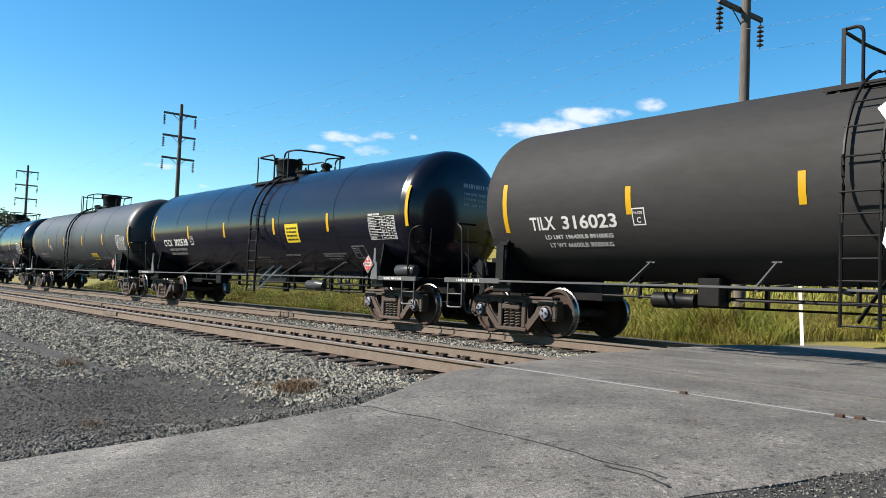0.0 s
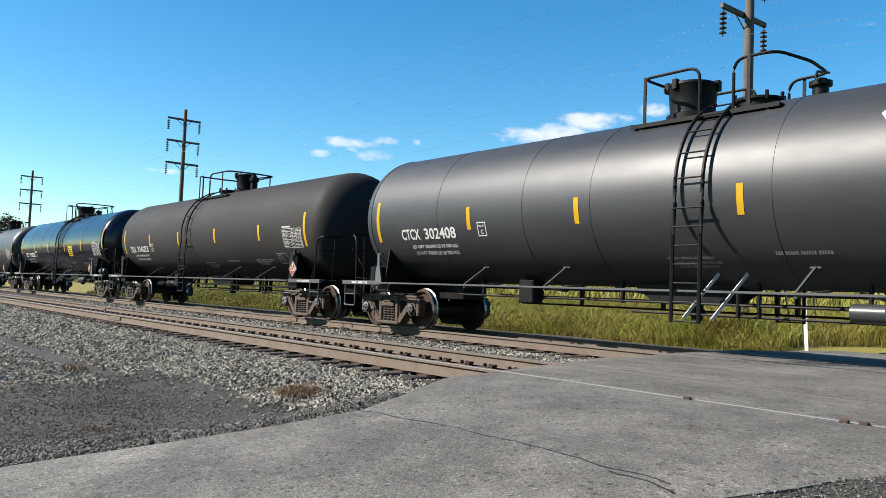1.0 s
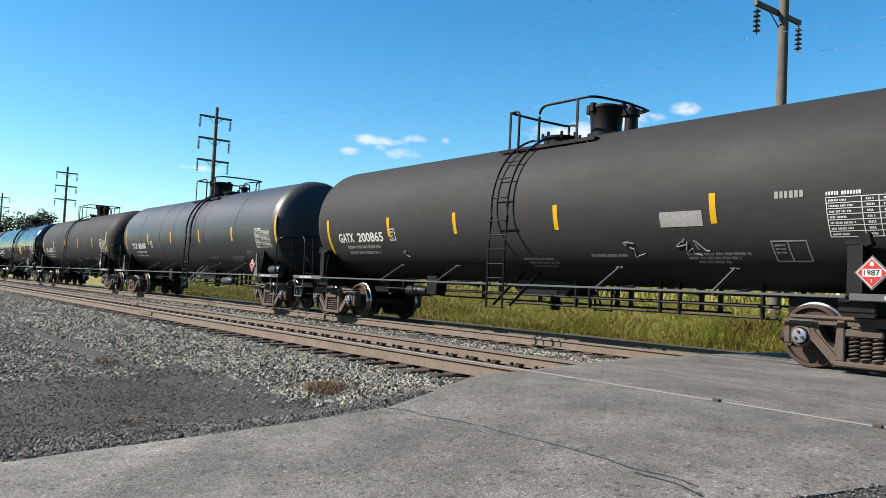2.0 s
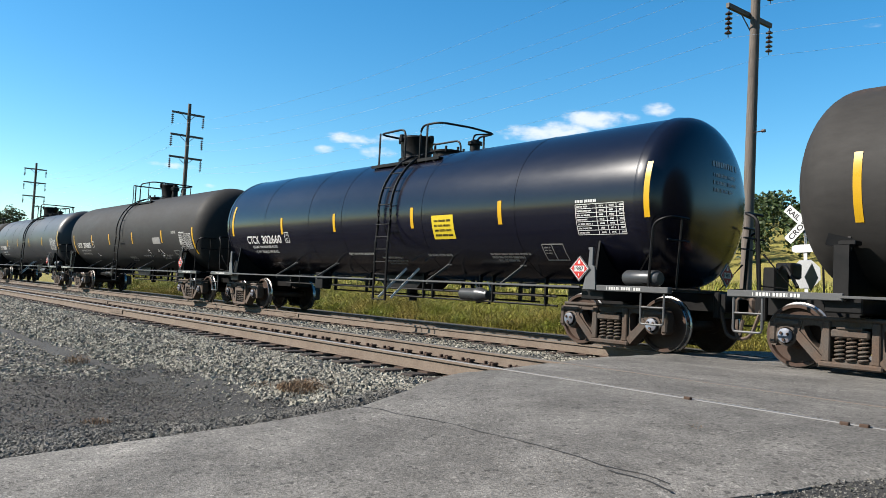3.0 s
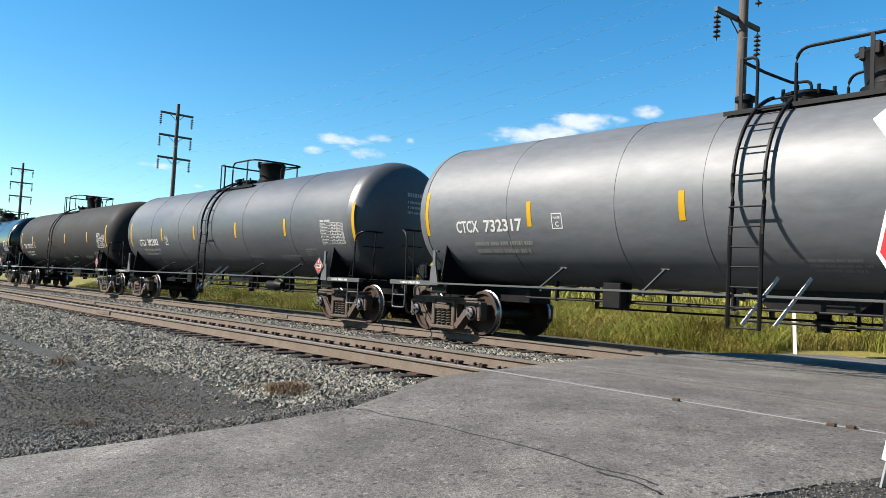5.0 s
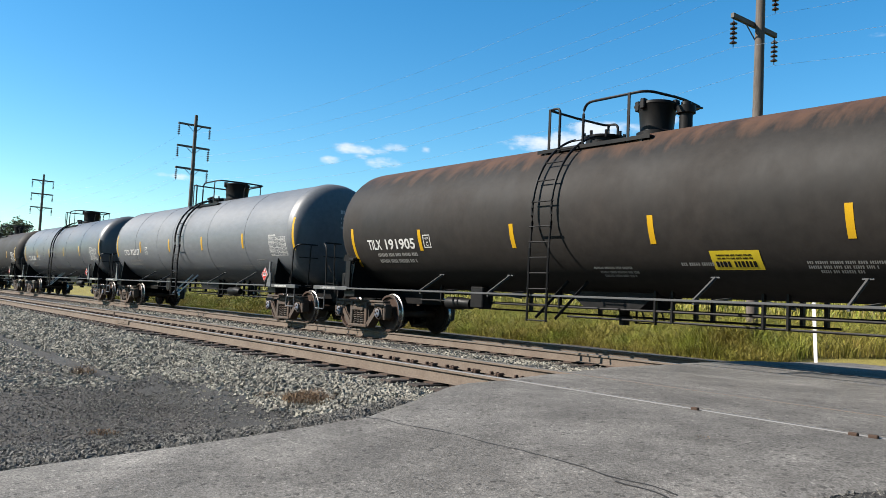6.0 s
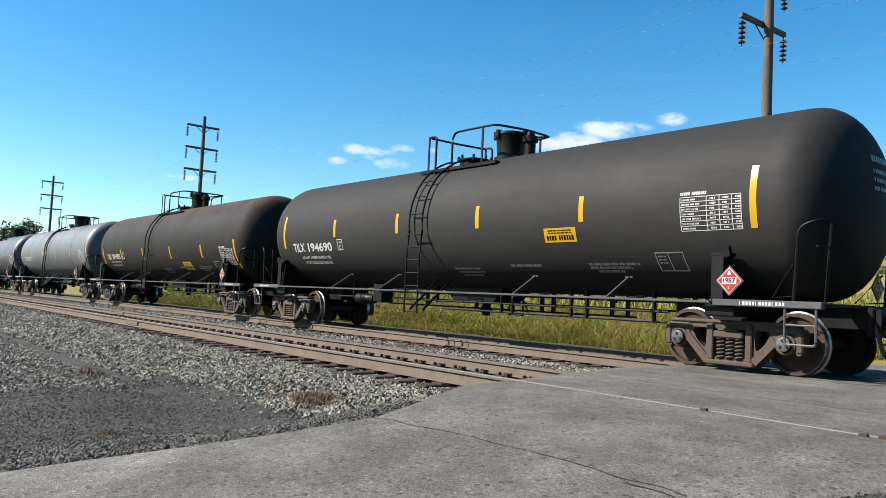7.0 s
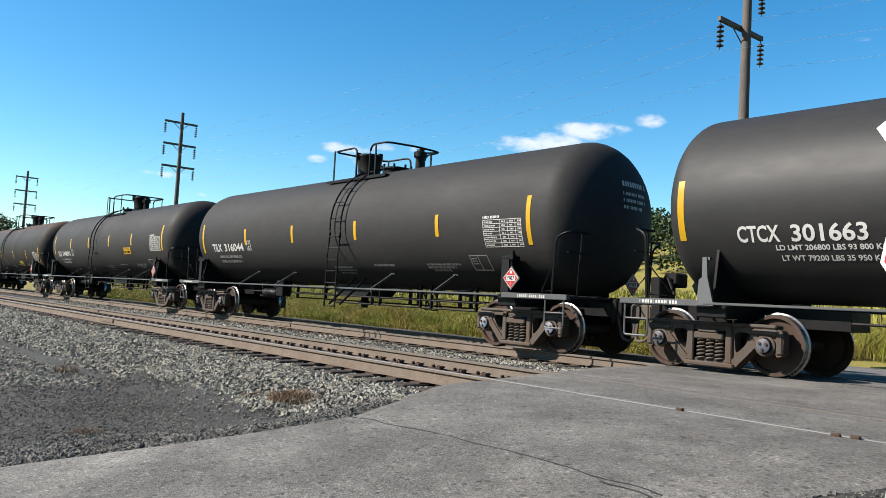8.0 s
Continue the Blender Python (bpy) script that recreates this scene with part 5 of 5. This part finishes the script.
for k, (yc, label) in enumerate(((N1 + GAUGE / 2, "near railway track with rusty brown rails"), (F1 + GAUGE / 2, "far railway track that carries the train"))):
    track = new("track")
    tagged(track, label, "railway track", kind="structure")
    for s in (-1, 1):
        part("rail", rail_mesh(-260, 70), [RAIL_RUST, RAIL_HEAD if (k, s) == (0, -1) else RAIL_DULL], track, at=pose(0, yc + s * GAUGE / 2, 0), smooth=False)
        if k == 0 or s == -1:
            for jx in ((-20.7,) if s == -1 else (-27.0,)):
                bm = bmesh.new()
                for w in (-1, 1):
                    box(bm, jx - 0.45, jx + 0.45, w * 0.028 - 0.016, w * 0.028 + 0.016, -0.140, -0.048, 0.006)
                    for q in (-0.3, -0.1, 0.1, 0.3):
                        disc(bm, (jx + q, w * 0.047, -0.095), (0, 1, 0), 0.012, 0.012, 6)
                part("joint_bar", bm, [RAIL_RUST], track, at=pose(0, yc + s * GAUGE / 2, 0))
    rnd = random.Random(20 + k)
    for i in range(150):
        x = -6.9 - k * 1.1 - i * 0.508
        for master in (tie_master, fix_master):
            if master is tie_master:
                ob = tie_master if (k == 0 and i == 0) else new("sleeper", tie_master.data)
                m = pose(x + rnd.uniform(-0.02, 0.02), yc + rnd.uniform(-0.05, 0.05), -0.188, 0, 0, rnd.uniform(-1.2, 1.2))
            else:
                ob = fix_master if (k == 0 and i == 0) else new("tie_plate", fix_master.data)
                m = pose(x, yc, -0.188)
            ob.parent = track
            ob.matrix_basis = m
# bolts by the rail in the crossing
for x, y in ((-4.15, N1 - 0.07), (-2.62, N1 - 0.06), (-2.75, N1 - 0.1)):
    bm = bmesh.new()
    box(bm, -0.035, 0.035, -0.02, 0.02, -0.03, 0.018, 0.006)
    ob = mesh_object("spike", bm, [PLATE])
    ob.matrix_basis = pose(x, y, 0)
    tagged(ob, "dark iron spike head in the asphalt by the rail", "spike")

# ---- plants ----


def blades(name, count, area, mat, height, width, label, seed, lean=0.5, category="grass"):
    rnd = np.random.RandomState(seed)
    vs, fs = [], []
    made = 0
    while made < count:
        got = area(rnd)
        if got is None:
            continue
        x, y, z, k = got
        h = height * k * rnd.uniform(0.55, 1.15)
        w = width * rnd.uniform(0.6, 1.3) * (0.6 + 0.4 * k)
        a = rnd.uniform(0, 6.283)
        dx, dy = math.cos(a), math.sin(a)
        b = a + math.pi / 2 + rnd.uniform(-0.9, 0.9)
        lx, ly = math.cos(b) * h * lean * rnd.uniform(0.1, 1), math.sin(b) * h * lean * rnd.uniform(0.1, 1)
        o = len(vs)
        for t, ww in ((0, 1.0), (0.4, 0.9), (0.75, 0.6)):
            px, py, pz = x + lx * t * t, y + ly * t * t, z + h * t * (1 - 0.18 * lean * t)
            vs.append((px - dx * w * ww, py - dy * w * ww, pz))
            vs.append((px + dx * w * ww, py + dy * w * ww, pz))
        vs.append((x + lx, y + ly, z + h * (1 - 0.25 * lean)))
        fs += [(o, o + 1, o + 3, o + 2), (o + 2, o + 3, o + 5, o + 4), (o + 4, o + 5, o + 6)]
        made += 1
    me = bpy.data.meshes.new(name)
    me.from_pydata(vs, [], fs)
    me.materials.append(mat)
    ob = new(name, me)
    return tagged(ob, label, category, kind="stuff")


def in_meadow(rnd):
    x = 6 - 76 * rnd.uniform(0, 1) ** 1.3
    y = 19.2 + 14 * rnd.uniform(0, 1) ** 1.8
    if road_left(y) - 0.6 < x:
        if y < 22 + 2 * noise.noise(Vector((x * 0.5, 0, 2))):
            return None
    k = 0.85 + 0.55 * noise.noise(Vector((x * 0.35, y * 0.5, 1)))
    if abs(x + 12.55) < 1.3 and y < 22:
        k = max(k, 0.85 + 0.6 * (1.3 - abs(x + 12.55)))
    if y < 20.2:
        k *= 0.35 + 0.65 * (y - 19.2)
    return x, y, earth_z(x, y) - 0.02, k


blades("tall_grass", 230000, in_meadow, GRASS, 1.0, 0.0068, "tall yellow-green meadow grass beyond the tracks", 4, 1.15)


def far_meadow(rnd):
    x = -rnd.uniform(-40, 160)
    y = 32 + 60 * rnd.uniform(0, 1) ** 1.2
    return x, y, earth_z(x, y) - 0.02, 1.2 + 0.5 * noise.noise(Vector((x * 0.2, y * 0.2, 1)))


blades("meadow_grass", 40000, far_meadow, GRASS, 0.8, 0.03, "pale green meadow behind the railway", 5, 0.6)


def clump(cx, cy, r, z):
    def area(rnd):
        a, d = rnd.uniform(0, 6.283), r * math.sqrt(rnd.uniform(0, 1))
        return cx + d * math.cos(a), cy + d * math.sin(a) * 0.8, z, 1.1 - 0.6 * d / r
    return area


for cx, cy, r, z, h, n, mat, label in ((-8.2, 4.75, 0.42, -0.38, 0.20, 900, DRY, "low dry reddish-brown weed in the gravel"), (-8.9, 4.6, 0.25, -0.42, 0.10, 250, DRY, "small dry brown weed in the gravel"),
                                       (-8.0, 2.35, 0.18, -0.56, 0.06, 120, DRY, "small dry brown weed in the gravel"), (-2.35, 4.55, 0.16, -0.20, 0.17, 70, WEED, "green weed tuft on the road shoulder"),
                                       (-2.6, 4.3, 0.12, -0.22, 0.10, 50, WEED, "green weed tuft on the road shoulder"), (-1.9, 4.6, 0.14, -0.2, 0.15, 60, WEED, "green weed tuft on the road shoulder"),
                                       (-13.5, 3.6, 0.25, -0.58, 0.22, 160, DRY, "small dry brown weed in the gravel"), (-3.3, 5.15, 0.07, -0.05, 0.11, 9, DRY, "dry stalks rooted in a crack")):
    blades("weed", n, clump(cx, cy, r, z), mat, h, 0.004, label, int(abs(cx) * 100), 1.4, "weed")


def tree(x, y, z, h, spread, seed, leaves=2600):
    rnd = random.Random(seed)
    thing = new("tree")
    thing.location = (x, y, z)
    bm = bmesh.new()
    tube(bm, [(0, 0, 0), (0.1, 0, h * 0.3), (0.0, 0.1, h * 0.6), (0.1, 0, h * 0.85)], h * 0.022, 7)
    tips = []
    for k in range(9):
        a = k * 2.4 + rnd.uniform(-0.4, 0.4)
        z0 = h * rnd.uniform(0.25, 0.6)
        tip = Vector((math.cos(a) * spread * rnd.uniform(0.5, 0.95), math.sin(a) * spread * rnd.uniform(0.5, 0.95), z0 + h * rnd.uniform(0.12, 0.32)))
        tube(bm, [(0, 0, z0), tip * 0.5 + Vector((0, 0, z0 * 0.45)), tip], h * 0.008, 5)
        tips.append(tip)
    tips += [Vector((rnd.uniform(-0.3, 0.3) * spread, rnd.uniform(-0.3, 0.3) * spread, h * rnd.uniform(0.75, 0.95))) for _ in range(4)]
    part("trunk", bm, [BARK], thing)
    bm = bmesh.new()
    clumps = []
    for t in tips:
        for _ in range(5):
            clumps.append((t + Vector((rnd.gauss(0, 0.22), rnd.gauss(0, 0.22), rnd.gauss(0, 0.14))) * spread, spread * rnd.uniform(0.13, 0.3)))
    for _ in range(leaves):
        c, r = rnd.choice(clumps)
        d = Vector((rnd.gauss(0, 1), rnd.gauss(0, 1), rnd.gauss(0, 0.8))).normalized() * r * rnd.uniform(0.6, 1.05)
        p = c + d
        s = h * rnd.uniform(0.014, 0.028)
        u = Vector((rnd.gauss(0, 1), rnd.gauss(0, 1), rnd.gauss(0, 0.5))).normalized()
        w = u.cross(Vector((rnd.gauss(0, 1), rnd.gauss(0, 1), rnd.gauss(0, 1)))).normalized()
        bm.faces.new([bm.verts.new(p + q) for q in (-u * s, w * s * 0.55, u * s, -w * s * 0.55)])
    part("crown", bm, [LEAF], thing, smooth=False)
    return tagged(thing, "broad-leaved tree with a loose green crown", "tree", "trees along the line")


def hill_z(x, y):
    d = (y - 150) / 130
    return earth_z(x, y) + 22 * max(0, min(1, d)) ** 0.8 * (1 + 0.18 * noise.noise(Vector((x * 0.006, 0, 0))))


woods_base = sheet("hill", steps((-900, 500, 35)), steps((150, 420, 15)), lambda x, y: hill_z(x, y) - 0.5, [EARTH])
tagged(woods_base, "green hillside behind the meadow", "hill", kind="structure")


def woods(name, count, span, rows, size, seed, label):
    """Far woods: crowns of many small leaf clumps, joined."""
    rnd = random.Random(seed)
    vs, fs = [], []
    for _ in range(count):
        x, y = rnd.uniform(*span), rnd.uniform(*rows)
        h = size * rnd.uniform(0.6, 1.25)
        z = hill_z(x, y)
        for _ in range(170):
            d = Vector((rnd.gauss(0, 1), rnd.gauss(0, 1), rnd.gauss(0, 1))).normalized() * rnd.uniform(0.6, 1.0)
            p = Vector((x + d.x * h * 0.42, y + d.y * h * 0.42, z + h * (0.52 + d.z * 0.48)))
            s = h * rnd.uniform(0.035, 0.08)
            u = Vector((rnd.gauss(0, 1), rnd.gauss(0, 1), rnd.gauss(0, 0.6))).normalized()
            w = u.cross(Vector((rnd.gauss(0, 1), rnd.gauss(0, 1), rnd.gauss(0, 1)))).normalized()
            o = len(vs)
            vs += [tuple(p + q) for q in (-u * s, w * s * 0.7, u * s, -w * s * 0.7)]
            fs.append((o, o + 1, o + 2, o + 3))
    me = bpy.data.meshes.new(name)
    me.from_pydata(vs, [], fs)
    me.materials.append(LEAF)
    return tagged(new(name, me), label, "woods", kind="stuff")


woods("woods", 800, (-420, 30), (160, 290), 9.5, 11, "dense green woods on the far hillside")
for k, (x, y, h, sp) in enumerate(((-178, 34, 11.5, 5.0), (-205, 33, 13, 6.0), (-235, 30, 12, 7.0), (-168, 30, 8.5, 3.5), (-262, 26, 13, 7.5), (-290, 22, 13, 7), (-150, 33, 7.5, 3.0))):
    tree(x, y, earth_z(x, y), h, sp, 40 + k)

# ---- poles of the power line ----
POLE_Y = 22.0


def pole(x, lean):
    thing = new("power_pole")
    thing.matrix_basis = pose(x, POLE_Y, -0.6, 0, lean, 0)
    bm = bmesh.new()
    lathe(bm, [(0, 0.18), (7, 0.155), (14.0, 0.12), (14.3, 0.115), (14.32, 0.0)], "Z", 18)
    part("pole", bm, [POLE_WOOD], thing)
    for z in (13.55, 11.9, 10.25):
        bm = bmesh.new()
        box(bm, -0.06 - 0.17, 0.05 - 0.17, -1.25, 1.25, z - 0.075, z + 0.075, 0.01)
        arm = part("crossarm", bm, [ARM_WOOD], thing)
        bm = bmesh.new()
        for s in (-1, 1):
            bar(bm, (-0.16, s * 0.55, z - 0.05), (-0.1, 0, z - 0.55), 0.04, 0.015)
        part("brace", bm, [ARM_WOOD], arm)
        for s in (-1, 1):
            bm = bmesh.new()
            y = s * 1.17
            bar(bm, (-0.17, y, z - 0.07), (-0.17, y, z - 0.95), 0.03, n=6)
            for k in range(5):
                zz = z - 0.22 - k * 0.145
                lathe(bm, [(zz + 0.05, 0.03), (zz + 0.02, 0.05), (zz - 0.01, 0.105), (zz - 0.035, 0.105), (zz - 0.05, 0.04)], "Z", 14, centre=(-0.17, y, 0))
            part("insulator", bm, [INSULATOR], arm, "string of dark brown porcelain discs")
    bm = bmesh.new()
    bar(bm, (0, -0.1, 6.6), (0.45, -0.1, 6.62), 0.035, n=6)
    disc(bm, (0.45, -0.1, 6.62), (1, 0, 0), 0.05, 0.1, 8)
    part("standoff", bm, [INSULATOR], thing)
    return tagged(thing, "tall timber power pole with three crossarms", "power pole", "poles of the power line")


POLES = [(-12.55, 0.3), (-57.6, 0.4), (-105.8, 0.3), (-154, 0), (34, 0)]
for x, lean in POLES:
    pole(x, lean)
xs = sorted(x for x, _ in POLES)
for a, b in zip(xs, xs[1:]):
    for z in (13.55, 11.9, 10.25):
        for s in (-1, 1):
            bm = bmesh.new()
            pts = [(a + (b - a) * t / 14, POLE_Y + s * 1.17, z - 0.6 - 0.97 - 1.1 * 4 * (t / 14) * (1 - t / 14)) for t in range(15)]
            tube(bm, [(p[0] - 0.17, p[1], p[2]) for p in pts], 0.0035, 4)
            ob = mesh_object("power_line", bm, [WIRE])
            tagged(ob, "thin grey overhead conductor between poles", "power line", "conductors")

# ---- crossing signs ----


def outline_plate(points, thick, y):
    bm = bmesh.new()
    plate(bm, points, [], y, y + thick)
    return bm


def octagon(r):
    return [(r * math.cos(radians(22.5 + 45 * k)), r * math.sin(radians(22.5 + 45 * k))) for k in range(8)]


def sign_writing(text, size, width, y, at, turn=0.0):
    bm = bmesh.new()
    vs, fs = letters(text, size, width)
    c, s = math.cos(radians(turn)), math.sin(radians(turn))
    made = []
    w0 = width or max(v[0] for v in vs)
    for u, w in vs:
        u, w = u - w0 / 2, w - size / 2
        made.append(bm.verts.new((at[0] + u * c - w * s, y, at[1] + u * s + w * c)))
    for f in fs:
        bm.faces.new([made[i] for i in f])
    return bm


def crossing_sign(x, y, z, turn, lean, high, stop_z, buck_z, plate_z, label, reverse=False, size=1.0, buck=1.0):
    """A post with a crossbuck, a plate and a stop sign; reverse: the stop sign faces away and shows its bare back."""
    thing = new("crossing_sign")
    thing.matrix_basis = pose(x, y, z, 0, lean, turn)
    bm = bmesh.new()
    for s in (-1, 1):
        box(bm, s * 0.022 - 0.006, s * 0.022 + 0.006, -0.02, 0.02, 0, high)
    box(bm, -0.022, 0.022, 0.012, 0.02, 0, high)
    for k in range(int(high * 10) - 1):
        disc(bm, (0, 0.008, 0.1 + k * 0.1), (0, 1, 0), 0.006, 0.01, 6)
    part("post", bm, [GALV], thing, "perforated galvanised steel post")
    bm = bmesh.new()
    box(bm, -0.045, 0.045, -0.035, -0.026, 0.12 if reverse else 0.52, plate_z + 0.1, 0.003)
    part("post_sleeve", bm, [SIGN_WHITE], thing, "white reflective strip on the post")
    bm = outline_plate(octagon(0.33 * size), 0.004, -0.050)
    if reverse:
        stop = part("stop_sign", bm, [GALV], thing, "bare metal back of an octagonal stop sign", at=pose(0, 0, stop_z))
        bm = outline_plate(octagon(0.32 * size), 0.003, -0.045)
        part("red_face", bm, [SIGN_RED], stop)
        bm = bmesh.new()
        box(bm, 0.06, 0.24, -0.0545, -0.0515, -0.12, 0.04)
        part("sticker", bm, [SIGN_WHITE], stop)
    else:
        stop = part("stop_sign", bm, [SIGN_WHITE], thing, "red octagonal stop sign with a white border", at=pose(0, 0, stop_z))
        bm = outline_plate(octagon(0.305 * size), 0.003, -0.056)
        part("red_face", bm, [SIGN_RED], stop)
        part("stop_writing", sign_writing("STOP", 0.21 * size, 0.50 * size, -0.0585, (0, 0)), [SIGN_WHITE], stop, smooth=False)
    L, H = 0.60 * buck, 0.115 * buck
    r2 = math.sqrt(0.5)
    bm = outline_plate([((u + w) * r2, (w - u) * r2) for u, w in ((-L, -H), (L, -H), (L, H), (-L, H))], 0.004, -0.046)
    b = part("crossbuck_blade", bm, [SIGN_WHITE], thing, "white crossbuck blade with black letters", at=pose(0 if reverse else 0.13, 0, buck_z))
    part("blade_writing", sign_writing("RAIL", 0.14 * buck, 0.38 * buck, -0.0495, (-0.25 * buck, 0.25 * buck), -45), [SIGN_BLACK], b, smooth=False)
    part("blade_writing", sign_writing("ROAD", 0.14 * buck, 0.40 * buck, -0.0495, (0.25 * buck, -0.25 * buck), -45), [SIGN_BLACK], b, smooth=False)
    bm = outline_plate([((u - w) * r2, (u + w) * r2) for u, w in ((-L, -H), (L, -H), (L, H), (-L, H))], 0.004, -0.056)
    b = part("crossbuck_blade", bm, [SIGN_WHITE], thing, "white crossbuck blade with black letters", at=pose(0 if reverse else 0.13, 0, buck_z))
    part("blade_writing", sign_writing("CROSSING", 0.14 * buck, 1.04 * buck, -0.0585, (0, 0), 45), [SIGN_BLACK], b, smooth=False)
    bm = outline_plate(smooth_loop([(-0.32, -0.10), (0.32, -0.10), (0.32, 0.10), (-0.32, 0.10)]), 0.003, -0.060)
    part("track_count_plate", bm, [SIGN_WHITE], thing, at=pose(0, 0, plate_z))
    if reverse:
        return tagged(thing, label, "road sign")
    bm = outline_plate(smooth_loop([(-0.19, -0.10), (0.19, -0.10), (0.19, 0.10), (-0.19, 0.10)]), 0.003, -0.045)
    e = part("notice_plate", bm, [SIGN_WHITE], thing, "blue notice with a white border", at=pose(0, 0, 1.34))
    bm = outline_plate(smooth_loop([(-0.175, -0.085), (0.175, -0.085), (0.175, 0.085), (-0.175, 0.085)]), 0.002, -0.048)
    part("blue_face", bm, [SIGN_BLUE], e)
    bm = bmesh.new()
    for k in range(3):
        box(bm, -0.13, 0.13 - 0.05 * (k % 2), -0.051, -0.0505, 0.04 - k * 0.05, 0.06 - k * 0.05)
    part("small_print", bm, [SIGN_WHITE], e)
    return tagged(thing, label, "road sign")


crossing_sign(-1.87, 4.85, -0.45, -8, 11.6, 3.2, 1.78, 2.84, 2.17, "white crossbuck, red stop sign and blue notice on one post", size=1.06, buck=1.27)
crossing_sign(-9.48, 19.7, -0.45, 6, -3.0, 3.75, 2.15, 3.44, 2.80, "white crossbuck over the bare back of a stop sign", reverse=True, size=1.17)


def motions():
    """The train rolls off to the left at a steady speed; its wheels turn."""
    step = 89.6
    for i, c, *_ in cars:
        walk(c, [(k * 0.5, pose(car_x(i, k * 0.5), TRACK_Y, 0)) for k in range(17)])
        for b in c.children:
            if b.name.startswith("bogie"):
                for w in b.children:
                    if w.name.startswith("wheelset"):
                        p = w.matrix_basis.translation.copy()
                        walk(w, [(k / FPS, pose(p.x, p.y, p.z, 0, -step * k, 0)) for k in range(241)])


motions()
